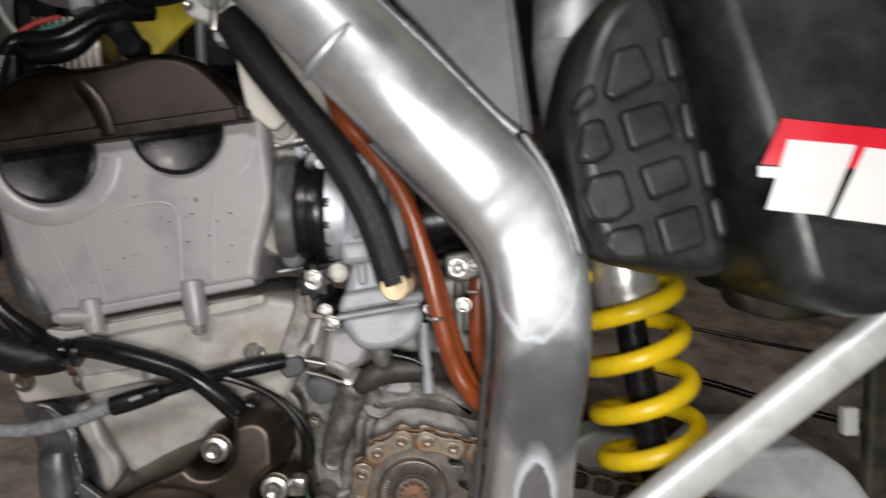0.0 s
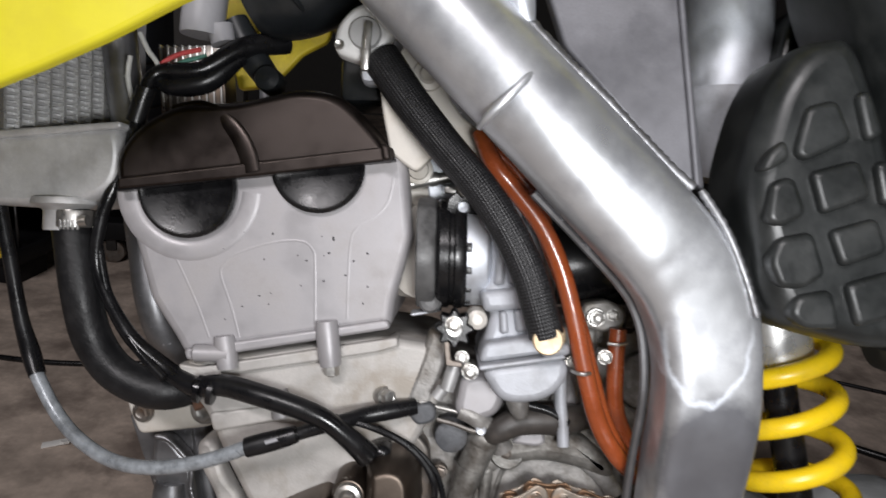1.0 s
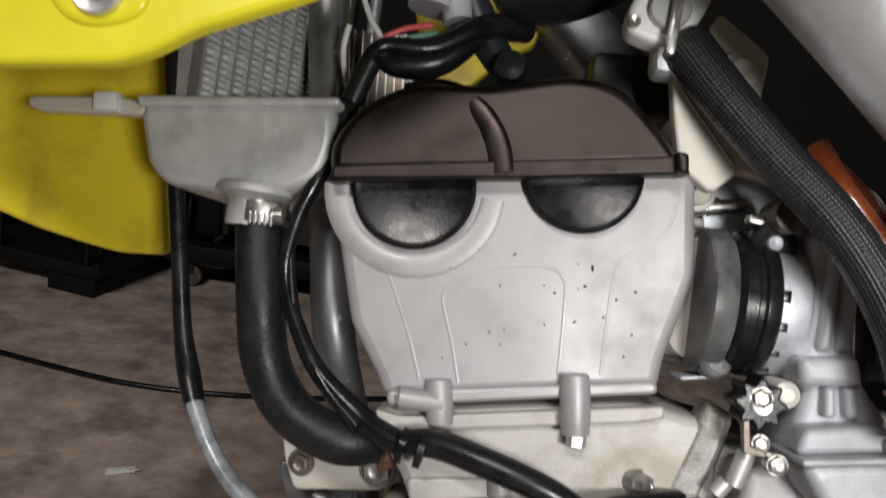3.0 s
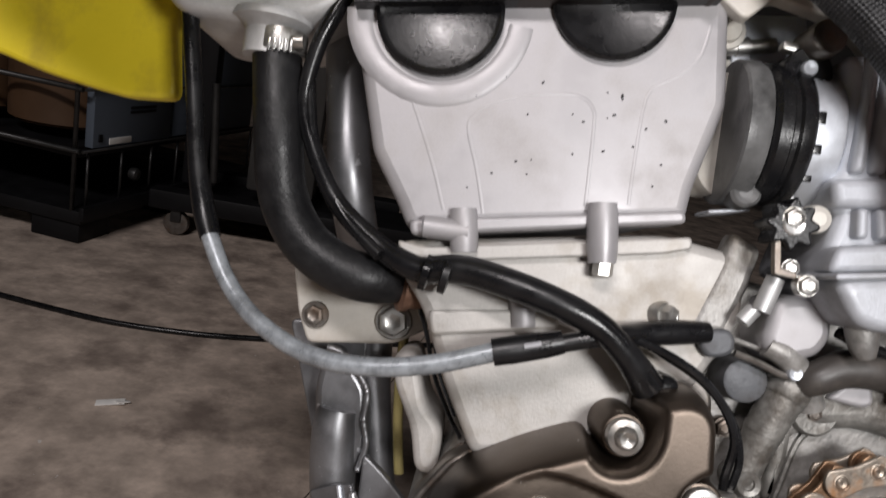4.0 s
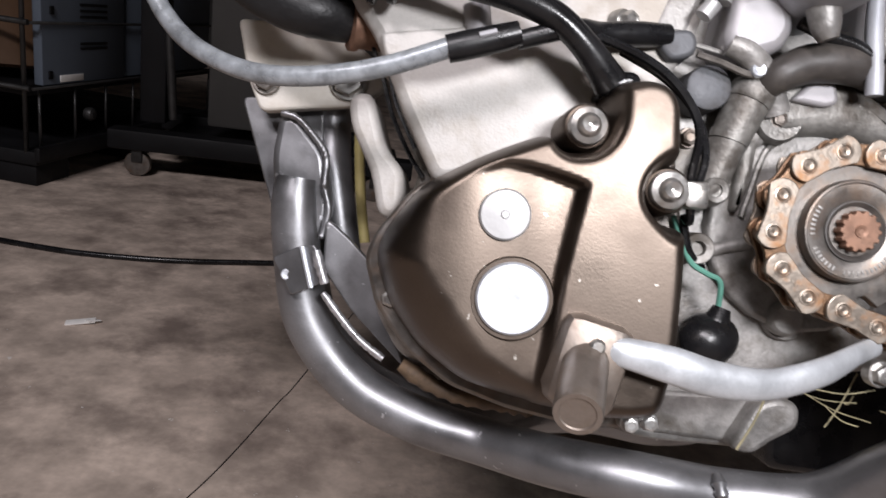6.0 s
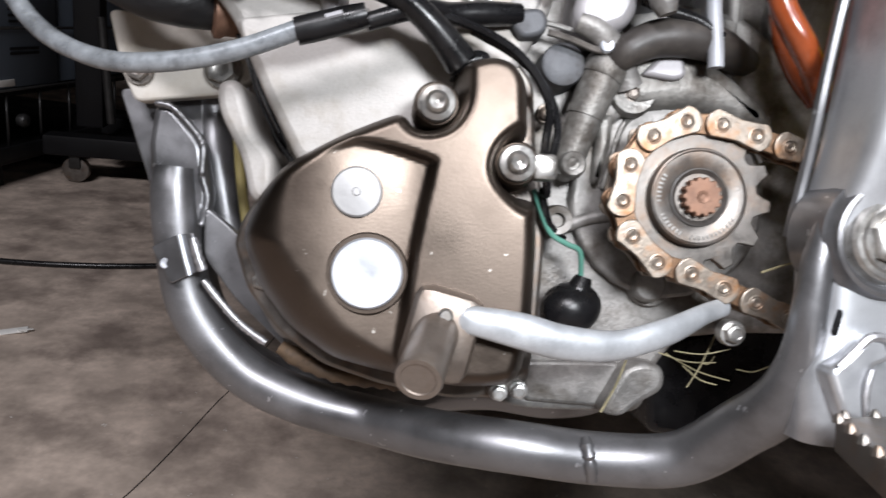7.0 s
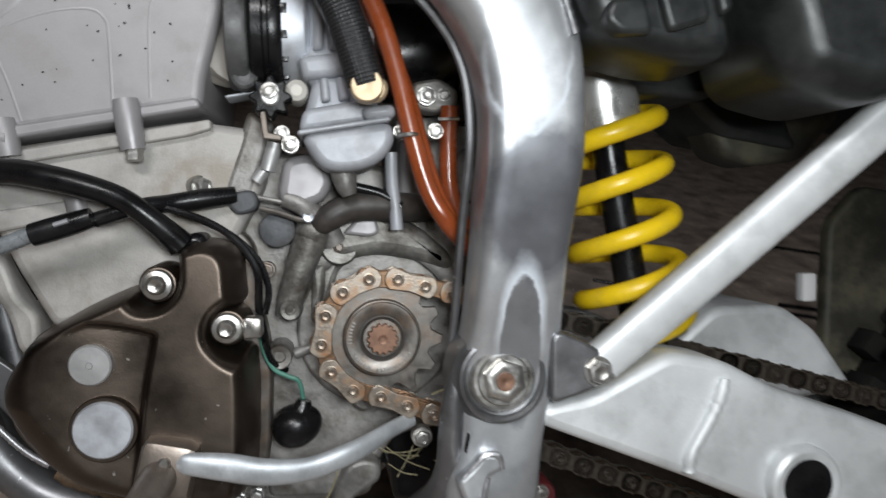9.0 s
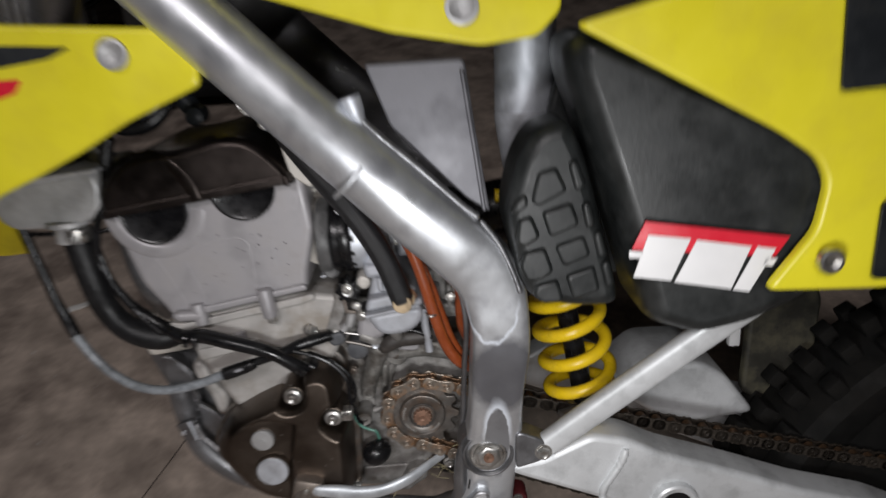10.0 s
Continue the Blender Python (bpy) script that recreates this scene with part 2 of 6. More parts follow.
MUDDY_SHADED_CHAIN = material("muddy_shaded_chain", (0.050, 0.039, 0.029), 0.6, 0.2, 0.4, 120, 0.6, 500, (0.016, 0.013, 0.010), 0.7, 90, piece=0.5)
TYRE = material("tyre_rubber", (0.007, 0.007, 0.0065), 0.8, 0, 0.2, 50, 0.3, 500, (0.016, 0.014, 0.012), 0.5, 20, spec=0.2)
FLOOR = material("stained_concrete", (0.52, 0.428, 0.360), 0.75, 0, 0.3, 12, 0.8, 70, (0.17, 0.132, 0.112), 0.8, 7.5, specks=((0.66, 0.62, 0.58), 60, 0.70))
WALL = material("dark_shed_wall", (0.05, 0.048, 0.045), 0.8, 0, 0.2, 3, 0.2, 60)
PALLET = material("black_pallet_plastic", (0.006, 0.006, 0.007), 0.6, 0, 0.2, 12, 0.1, 200, spec=0.25)
CAGE = material("galvanised_cage", (0.06, 0.06, 0.06), 0.4, 0.7, 0.15, 40, 0.1, 300)
DRUM = material("brown_drum", (0.09, 0.048, 0.024), 0.55, 0, 0.15, 8, 0.1, 200)
BLUE_BOX = material("blue_grey_board", (0.10, 0.125, 0.16), 0.7, 0, 0.08, 8, 0.1, 200)
PAPER = material("paper_scrap", (0.78, 0.77, 0.74), 0.8, 0, 0.05, 40, 0, 400)


# ---------------------------------------------------------------- tools
def finish(bm, sharp=38):
    bmesh.ops.recalc_face_normals(bm, faces=bm.faces)
    limit = radians(sharp)
    for f in bm.faces:
        f.smooth = len(f.verts) <= 6
    for e in bm.edges:
        if len(e.link_faces) == 2 and e.calc_face_angle(0) > limit:
            e.smooth = False
    return bm


def part(name, bm, mat, parent=None, label="", sharp=38):
    finish(bm, sharp)
    me = bpy.data.meshes.new(name)
    bm.to_mesh(me)
    bm.free()
    me.materials.append(mat)
    ob = new(name, me)
    ob.parent = parent
    return tagged(ob, label)


def thing(name, m, label, category, group=""):
    ob = new(name)
    ob.empty_display_size = 0.05
    ob.matrix_world = m
    return tagged(ob, label, category, group)


def spline(pts, n=8, closed=False):
    """Points of a smooth curve through pts."""
    pts = [Vector(p) for p in pts]
    k = len(pts)
    out = []
    for i in range(k if closed else k - 1):
        if closed:
            a, b, c, d = (pts[(i + j) % k] for j in (-1, 0, 1, 2))
        else:
            a, b, c, d = pts[max(i - 1, 0)], pts[i], pts[i + 1], pts[min(i + 2, k - 1)]
        for s in range(n):
            t = s / n
            out.append(0.5 * (2 * b + (c - a) * t + (2 * a - 5 * b + 4 * c - d) * t * t + (3 * b - a - 3 * c + d) * t ** 3))
    if not closed:
        out.append(pts[-1])
    return out


class Outline(list):
    """A polygon in the plane and the radius by which its corners are rounded."""
    radius = 0.0


def rounded(pts, r=0.004):
    out = Outline(Vector(p) for p in pts)
    out.radius = r
    return out


def round_corners(pts, r, n=4):
    out = []
    k = len(pts)
    for i in range(k):
        p, a, b = pts[i], pts[i - 1], pts[(i + 1) % k]
        da, db = (a - p), (b - p)
        ra, rb = min(r, da.length * 0.48), min(r, db.length * 0.48)
        s, e = p + da.normalized() * ra, p + db.normalized() * rb
        for j in range(n + 1):
            t = j / n
            out.append((1 - t) ** 2 * s + 2 * t * (1 - t) * p + t * t * e)
    return out


def plate(outline, y0, y1, edge=0.002, bm=None, segments=3, inset=None, tilt=(0.0, 0.0), about=(0, 0)):
    """A body whose outline stands in the xz plane, from its front y0 back to y1, its front edge rounded; tilt: how much deeper it lies for each metre of x and z."""
    bm = bm or bmesh.new()
    pts = [Vector(p) for p in outline]
    radius = outline.radius if isinstance(outline, Outline) else 0.0
    if sum(pts[i - 1].x * pts[i].y - pts[i].x * pts[i - 1].y for i in range(len(pts))) < 0:
        pts.reverse()
    k = len(pts)
    inset = edge if inset is None else inset

    def shrunk(off):
        out = []
        for i in range(k):
            t1, t2 = (pts[i] - pts[i - 1]).normalized(), (pts[(i + 1) % k] - pts[i]).normalized()
            n1, n2 = Vector((-t1.y, t1.x)), Vector((-t2.y, t2.x))
            out.append(pts[i] + (n1 + n2) * (off / max(0.35, 1 + n1.dot(n2))))
        return round_corners(out, max(radius - 0.5 * off, 0.0004)) if radius else out

    rings = [(0.0, y1)]
    for s in range(segments + 1):
        a = s / segments * math.pi / 2
        rings.append((inset * (1 - math.cos(a)), y0 + edge * (1 - math.sin(a))))
    loops = []
    for off, y in rings:
        loops.append([bm.verts.new((p.x, y + tilt[0] * (p.x - about[0]) + tilt[1] * (p.y - about[1]), p.y)) for p in shrunk(off)])
    m = len(loops[0])
    for a, b in zip(loops, loops[1:]):
        for i in range(m):
            j = (i + 1) % m
            bm.faces.new((a[i], a[j], b[j], b[i]))
    bm.faces.new(loops[-1])
    bm.faces.new(list(reversed(loops[0])))
    return bm


def tube(pts, r, n=12, smooth=8, bm=None, flat=1.0, caps=True):
    """A round hose or bar along pts; r: one radius, or one for each point; flat: its depth in y as a share of its width."""
    bm = bm or bmesh.new()
    rs = list(r) if isinstance(r, (list, tuple)) else [r] * len(pts)
    path = spline([(*p, w) for p, w in zip(pts, rs)], smooth) if smooth > 1 else [Vector((*p, w)) for p, w in zip(pts, rs)]
    rings = []
    side = None
    for i, q in enumerate(path):
        t = Vector(path[min(i + 1, len(path) - 1)][:3]) - Vector(path[max(i - 1, 0)][:3])
        t.normalize()
        if side is None:
            side = t.cross(Vector((0, 1, 0)))
            if side.length < 0.1:
                side = t.cross(Vector((1, 0, 0)))
        side = (side - t * side.dot(t)).normalized()
        up = t.cross(side)
        c = Vector(q[:3])
        rings.append([bm.verts.new(c + q[3] * (math.cos(6.28318531 * j / n) * side + flat * math.sin(6.28318531 * j / n) * up)) for j in range(n)])
    for a, b in zip(rings, rings[1:]):
        for j in range(n):
            k = (j + 1) % n
            bm.faces.new((a[j], a[k], b[k], b[j]))
    if caps:
        bm.faces.new(list(reversed(rings[0])))
        bm.faces.new(rings[-1])
    return bm


def sweep(pts, widths, depths, powers, n=28, smooth=8, bm=None):
    """A box-like tube in the xz plane: its width lies in that plane, its depth in y; power 1 is round, smaller is squarer."""
    bm = bm or bmesh.new()
    a = spline([(p[0], p[2], p[1], w) for p, w in zip(pts, widths)], smooth)
    b = spline([(d, q, 0) for d, q in zip(depths, powers)], smooth)
    rings = []
    for i, (q, e) in enumerate(zip(a, b)):
        t = Vector(a[min(i + 1, len(a) - 1)][:2]) - Vector(a[max(i - 1, 0)][:2])
        t.normalize()
        s = Vector((t.y, -t.x))
        ring = []
        for j in range(n):
            u = 6.28318531 * j / n
            cu, su = math.cos(u), math.sin(u)
            cu = math.copysign(abs(cu) ** e[1], cu) * q[3] / 2
            su = math.copysign(abs(su) ** e[1], su) * e[0] / 2
            ring.append(bm.verts.new((q[0] + s.x * cu, q[2] + su, q[1] + s.y * cu)))
        rings.append(ring)
    for x, y in zip(rings, rings[1:]):
        for j in range(n):
            k = (j + 1) % n
            bm.faces.new((x[j], x[k], y[k], y[j]))
    bm.faces.new(list(reversed(rings[0])))
    bm.faces.new(rings[-1])
    return bm


def turned(centre, profile, n=32, axis=(0, 1, 0), bm=None, start=0.0):
    """A turned body: profile of (radius, way along the axis) from the centre."""
    bm = bm or bmesh.new()
    q = Vector(axis).normalized().to_track_quat("Z", "Y")
    c = Vector(centre)
    rings = []
    for r, d in profile:
        rings.append([bm.verts.new(c + q @ Vector((r * math.cos(start + 6.28318531 * j / n), r * math.sin(start + 6.28318531 * j / n), d))) for j in range(n)])
    for a, b in zip(rings, rings[1:]):
        for j in range(n):
            k = (j + 1) % n
            bm.faces.new((a[j], a[k], b[k], b[j]))
    bm.faces.new(list(reversed(rings[0])))
    bm.faces.new(rings[-1])
    return bm


def bolt(centre, r, height=0.005, flange=1.35, axis=(0, 1, 0), bm=None, seat=0.004):
    """A flanged hexagon bolt; its face is at the centre and it goes in along the axis."""
    bm = bm or bmesh.new()
    turned(centre, [(r * 0.5, 0.0004), (r * 0.62, 0), (r * 0.9, 0.0003), (r, 0.0012), (r, height)], 6, axis, bm, 0.35)
    if flange:
        turned(Vector(centre) + Vector(axis).normalized() * height, [(r * flange * 0.93, -0.0012), (r * flange, 0), (r * flange, seat)], 24, axis, bm)
    return bm


def block(centre, size, edge=0.002, rot=(0, 0, 0), bm=None):
    """A box with rounded edges."""
    bm = bm or bmesh.new()
    made = bmesh.ops.create_cube(bm, size=1)["verts"]
    m = pose(*centre, *rot) @ Matrix.Diagonal((*size, 1))
    bmesh.ops.transform(bm, matrix=m, verts=made)
    if edge:
        edges = list({e for v in made for e in v.link_edges})
        bmesh.ops.bevel(bm, geom=edges, offset=edge, segments=2, affect="EDGES", profile=0.5)
    return bm


def weld(pts, r, bm=None, seed=1):
    """A rippled bead along pts, one unbroken piece."""
    rnd = random.Random(seed)
    path = spline(pts, 10)
    fine, widths = [path[0]], [r * .7]
    for p in path[1:]:
        if (p - fine[-1]).length > r * .55:
            fine.append(p)
            widths.append(r * ((1.0 if len(fine) % 2 else .82) + rnd.uniform(-.08, .08)))
    return tube(fine, widths, 10, 1, bm)


def ring_points(centre, r, a0, a1, n=9, rz=None):
    return [(centre[0] + r * math.cos(radians(a0 + (a1 - a0) * i / (n - 1))), centre[1] + (rz or r) * math.sin(radians(a0 + (a1 - a0) * i / (n - 1)))) for i in range(n)]


# ---------------------------------------------------------------- the shed
def slab(name, size, centre, mat, label, category):
    return tagged(part(name, block(centre, size, 0), mat, None), label, category, kind="structure")


slab("floor", (9, 9, 0.1), (0, 1.5, -0.05), FLOOR, "stained brown-grey concrete floor of a workshop", "floor")
slab("wall_north", (9, 0.15, 3.2), (0, 6.0, 1.6), WALL, "dark bare shed wall behind stored goods", "wall")
slab("wall_south", (9, 0.15, 3.2), (0, -3.0, 1.6), WALL, "dark bare shed wall", "wall")
slab("wall_west", (0.15, 8.85, 3.2), (-4.4, 1.5, 1.6), WALL, "dark bare shed wall", "wall")
slab("wall_east", (0.15, 8.85, 3.2), (4.4, 1.5, 1.6), WALL, "dark bare shed wall", "wall")
slab("ceiling", (9, 9.1, 0.1), (0, 1.5, 3.25), WALL, "dark shed ceiling", "ceiling")

# ---------------------------------------------------------------- the motorcycle
bike = thing("motorcycle", LEANING, "yellow and silver dirt bike leaning on its stand, engine side exposed", "motorcycle")
MID = 0.475  # the bike's middle plane

# ---- frame: spar from the steering head down to the swingarm pivot
SPAR = [(-0.2045, 0.3512, 0.2669), (-0.1462, 0.3463, 0.2082), (-0.0848, 0.3413, 0.1464), (-0.0449, 0.3400, 0.1062), (-0.0142, 0.3390, 0.0753), (0.0216, 0.3435, 0.0400), (0.0338, 0.3465, 0.0270), (0.0436, 0.3495, 0.0135), (0.0515, 0.3515, -0.0060), (0.0552, 0.3540, -0.0302), (0.0555, 0.3572, -0.0544), (0.0535, 0.3625, -0.0785), (0.0522, 0.3668, -0.0985), (0.0510, 0.3705, -0.1190), (0.0500, 0.3755, -0.1402), (0.0470, 0.3800, -0.1670), (0.0440, 0.3800, -0.1965), (0.0400, 0.3800, -0.2205), (0.0390, 0.3810, -0.2440)]
spar = part("frame_spar", sweep(SPAR, [.050, .050, .050, .0505, .0515, .052, .052, .052, .0505, .0475, .047, .046, .0445, .045, .047, .050, .046, .050, .046], [.050, .050, .050, .050, .047, .046, .045, .044, .043, .043, .043, .043, .043, .042, .040, .034, .032, .032, .032],
                                [1, 1, 1, 1, .9, .78, .68, .58, .5, .42, .36, .32, .32, .32, .32, .35, .45, .5, .5], 40, 10), SPAR_SILVER, bike, "silver-painted frame spar with worn paint", 60)
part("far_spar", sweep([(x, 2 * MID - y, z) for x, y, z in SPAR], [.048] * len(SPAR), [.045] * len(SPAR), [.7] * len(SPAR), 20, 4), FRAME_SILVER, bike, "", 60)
part("weld_ring", tube([(-0.0620, 0.3260, 0.0842), (-0.0584, 0.3190, 0.0883), (-0.0524, 0.3155, 0.0939), (-0.0464, 0.3150, 0.1000), (-0.0403, 0.3170, 0.1069), (-0.0338, 0.3250, 0.1153)], [.0014, .002, .0022, .0022, .002, .0014], 10), SPAR_SILVER, spar)
part("weld_bead", weld([(0.0424, 0.3310, 0.0583), (0.0549, 0.3310, 0.0396), (0.0647, 0.3310, 0.0170), (0.0702, 0.3310, -0.0003)], .0024, seed=3), FRAME_SILVER, spar)
part("weld_bead", weld([(-0.0451, 0.3370, 0.1434), (-0.0344, 0.3370, 0.1315), (-0.0214, 0.3370, 0.1183), (-0.0044, 0.3370, 0.1026), (0.0136, 0.3370, 0.0846), (0.0290, 0.3370, 0.0692), (0.0404, 0.3370, 0.0597)], .0034, seed=4), FRAME_SILVER, spar)
lip = []
for i in range(4, 16):
    t = Vector((SPAR[i + 1][0] - SPAR[i - 1][0], SPAR[i + 1][2] - SPAR[i - 1][2])).normalized()
    lip.append((SPAR[i][0] + t.y * .0262, SPAR[i][1] + .015, SPAR[i][2] - t.x * .0262))
part("spar_lip", tube(lip, .0024, 8), FRAME_SILVER, spar)

pivot = part("pivot_boss", turned((0.0430, 0.3595, -0.1637), [(.0178, .0045), (.0188, .0040), (.0198, .0008), (.0208, 0), (.0222, .0006), (.0230, .004), (.0252, .006), (.0258, .012), (.0258, .03)], 48), FRAME_SILVER, bike)
part("pivot_washer", turned((0.0430, 0.3595, -0.1637), [(.009, 0), (.0152, 0), (.0165, .0012), (.0168, .0035), (.0176, .0045), (.0176, .008)], 40), STEEL, pivot)
part("pivot_nut", bolt((0.0430, 0.3550, -0.1637), .0112, .0045, 1.2), STEEL, pivot)
part("pivot_shaft", turned((0.0430, 0.3542, -0.1637), [(.0005, .0006), (.003, .0), (.0045, .0), (.005, .003)], 20), RUST, pivot)
pg = part("peg_gusset", plate(rounded([(0.0184, -0.2133), (0.0260, -0.2068), (0.0320, -0.1994), (0.0407, -0.2002), (0.0430, -0.2084), (0.0357, -0.2111), (0.0329, -0.2182), (0.0338, -0.2323), (0.0257, -0.2323)], .003), .357, .368, .0025), SPAR_SILVER, bike)
part("gusset_edge", tube([(0.0213, 0.3562, -0.2109), (0.0271, 0.3562, -0.2053), (0.0327, 0.3562, -0.2001), (0.0394, 0.3562, -0.2009), (0.0414, 0.3562, -0.2078)], [.0008, .0014, .0018, .0016, .001], 8), WELD, pg)
part("gusset_edge", tube([(0.0340, 0.3562, -0.2117), (0.0322, 0.3562, -0.2202), (0.0331, 0.3562, -0.2310)], [.0012, .0014, .001], 8), WELD, pg)
part("gusset_slot", plate(rounded([(0.0237, -0.2000), (0.0257, -0.1905), (0.0266, -0.1922), (0.0246, -0.2012)], .001), .3632, .367, .0003), RUBBER, spar)

# footpeg bracket and the toothed footpeg
def slab4(corners, thick):
    """A flat bar between four corners, hanging down by thick."""
    bm = bmesh.new()
    top = [bm.verts.new(p) for p in corners]
    low = [bm.verts.new((p[0], p[1], p[2] - thick)) for p in corners]
    bm.faces.new(top)
    bm.faces.new(list(reversed(low)))
    for i in range(4):
        j = (i + 1) % 4
        bm.faces.new((top[i], low[i], low[j], top[j]))
    bmesh.ops.bevel(bm, geom=list(bm.edges), offset=.0008, segments=2, affect="EDGES", profile=.5)
    return bm


PEG = [(0.0142, 0.345, -0.2268), (0.058, 0.345, -0.2246), (0.0407, 0.285, -0.2356), (0.0022, 0.285, -0.2312)]
peg = part("footpeg", slab4(PEG, .012), DARK_STEEL, bike, "grey serrated steel footpeg")
for a, b, n in ((PEG[0], PEG[3], 6), (PEG[0], PEG[1], 4), (PEG[1], PEG[2], 4)):
    for i in range(n):
        c = Vector(a).lerp(Vector(b), (i + .3) / n)
        part("tooth", turned(c, [(.0022, -.001), (.0018, .0008), (.0007, .0024)], 7, (0, 0, 1)), DARK_STEEL, peg)

# lower cradle
CRADLE = [(-0.2606, 0.486, -0.1400), (-0.2612, 0.486, -0.1535), (-0.2579, 0.486, -0.1829), (-0.2494, 0.486, -0.2159), (-0.2254, 0.486, -0.2447), (-0.1929, 0.482, -0.2599), (-0.1534, 0.478, -0.2687), (-0.1206, 0.45, -0.2676), (-0.0826, 0.436, -0.2684), (-0.043, 0.436, -0.2726), (-0.0089, 0.425, -0.2682)] + [(0.0099, 0.405, -0.2477), (0.0178, 0.388, -0.232), (0.0201, 0.378, -0.2137), (0.0186, 0.372, -0.1929), (0.0199, 0.37, -0.1723), (0.0236, 0.37, -0.154)]
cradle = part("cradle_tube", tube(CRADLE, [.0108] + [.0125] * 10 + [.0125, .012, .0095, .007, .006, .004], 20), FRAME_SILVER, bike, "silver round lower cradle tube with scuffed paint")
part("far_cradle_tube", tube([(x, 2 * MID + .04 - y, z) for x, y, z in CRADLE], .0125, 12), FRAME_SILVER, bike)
part("weld_ring", weld([(-0.0519, 0.428, -0.2612), (-0.0521, 0.424, -0.264), (-0.0509, 0.4235, -0.2688), (-0.05, 0.424, -0.274), (-0.0478, 0.43, -0.2819)], .0032, seed=8), FRAME_SILVER, cradle)
DOWN = [(-0.3018, 0.475, 0.1999), (-0.2881, 0.475, 0.101), (-0.2774, 0.475, 0.0266), (-0.2673, 0.475, -0.0276)] + [(-0.2516, 0.508, -0.0927), (-0.2458, 0.508, -0.1339), (-0.2359, 0.508, -0.1846)]
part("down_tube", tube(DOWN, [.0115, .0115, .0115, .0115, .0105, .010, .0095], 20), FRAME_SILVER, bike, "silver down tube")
part("steering_tube_link", tube([(DOWN[0][0], .475, DOWN[0][2] + .02), (SPAR[0][0] - .05, .42, SPAR[0][2] + .03), SPAR[0]], .02, 14), FRAME_SILVER, bike)
part("front_plate", plate(rounded([(-0.2974, -0.0976), (-0.2528, -0.0951), (-0.2483, -0.1728), (-0.276, -0.1596)], .004), .50, .508, .001), FRAME_SILVER, bike)
gusset = part("front_gusset", plate(rounded([(-0.2723, -0.1075), (-0.2628, -0.1075), (-0.2465, -0.1264), (-0.2417, -0.1561), (-0.2482, -0.1746), (-0.2666, -0.1804), (-0.2718, -0.1538), (-0.2748, -0.1299)], .006), .482, .494, .004), FRAME_SILVER, bike)
part("weld_bead", weld([(-0.2705, 0.48, -0.1078), (-0.2622, 0.48, -0.1096), (-0.2529, 0.48, -0.1182), (-0.2459, 0.48, -0.1282), (-0.2458, 0.48, -0.1431), (-0.2427, 0.48, -0.1563), (-0.2458, 0.48, -0.1715)], .0020, seed=9), FRAME_SILVER, gusset)
part("lower_gusset", plate(rounded([(-0.2429, -0.1596), (-0.2300, -0.1698), (-0.2151, -0.1842), (-0.2046, -0.2166), (-0.1976, -0.2334), (-0.2256, -0.2075), (-0.2428, -0.1861)], .004), .476, .482, .001), FRAME_SILVER, bike)
part("weld_bead", weld([(-0.2407, 0.47, -0.1976), (-0.2315, 0.47, -0.2086), (-0.2209, 0.47, -0.2196), (-0.2074, 0.47, -0.2289)], .0022, seed=10), WELD, cradle)
tab = part("tab_bracket", plate(rounded([(-0.2680, -0.1818), (-0.2545, -0.1752), (-0.2455, -0.1735), (-0.2412, -0.1925), (-0.2565, -0.2000)], .002), .4655, .4675, .0006, tilt=(-.28, 0), about=(-.246, -.19)), FRAME_SILVER, bike)
part("tab_hole", turned((-0.2598, 0.4690, -0.1897), [(.0005, .0002), (.0022, 0), (.0028, .0004), (.0028, .002)], 16), WORN_ALU, tab)
part("tab_rib", tube([(-0.2522, 0.4665, -0.1750), (-0.2492, 0.4655, -0.1850), (-0.2460, 0.4648, -0.1950)], .0014, 8), WORN_ALU, tab)
part("weld_bead", weld([(-0.2441, 0.462, -0.1761), (-0.2417, 0.462, -0.1844), (-0.2385, 0.462, -0.1927)], .0026, seed=11), WELD, tab)

# engine mount bracket at the front
mount = part("mount_bracket", plate(rounded([(-0.2971, -0.0601), (-0.2807, -0.0602), (-0.2387, -0.0651), (-0.2241, -0.0769), (-0.2180, -0.0908), (-0.2356, -0.1012), (-0.2823, -0.1072), (-0.2896, -0.0913)], .004), .483, .491, .0015), CREAM, bike, "pale engine mount bracket, rusty at its edge")
part("mount_bolt", bolt((-0.2371, 0.475, -0.0891), .0080, .006, 1.25), STEEL, mount)
part("mount_bolt", bolt((-0.2798, 0.477, -0.0916), .0055, .005), DARK_STEEL, mount)
part("front_lug", plate(rounded([(-0.2320, -0.1010), (-0.2210, -0.0985), (-0.2129, -0.1246), (-0.203, -0.1348), (-0.2029, -0.1582), (-0.2141, -0.1575), (-0.2186, -0.1371), (-0.2301, -0.1153)], .006), .448, .50, .004), CYLINDER, bike)
part("hose_spigot", turned((-0.2343, 0.447, -0.0682), [(.010, 0), (.0128, .001), (.0128, .004), (.0115, .006), (.0115, .02)], 24, (1, .4, .05)), RUST, bike, "rusty hose spigot")
part("lug_bolt", bolt((-0.2095, 0.474, -0.149), .0055, .005), STEEL, bike)
part("cover_bolt", bolt((-0.204, 0.43, -0.1938), .0042, .004), STEEL, bike)
part("olive_hose", tube([(-0.2314, 0.49, -0.0951), (-0.2305, 0.49, -0.1196), (-0.2279, 0.49, -0.147), (-0.2239, 0.49, -0.1713)], .0028, 10), HOSE_OLIVE, bike, "olive clear drain hose")

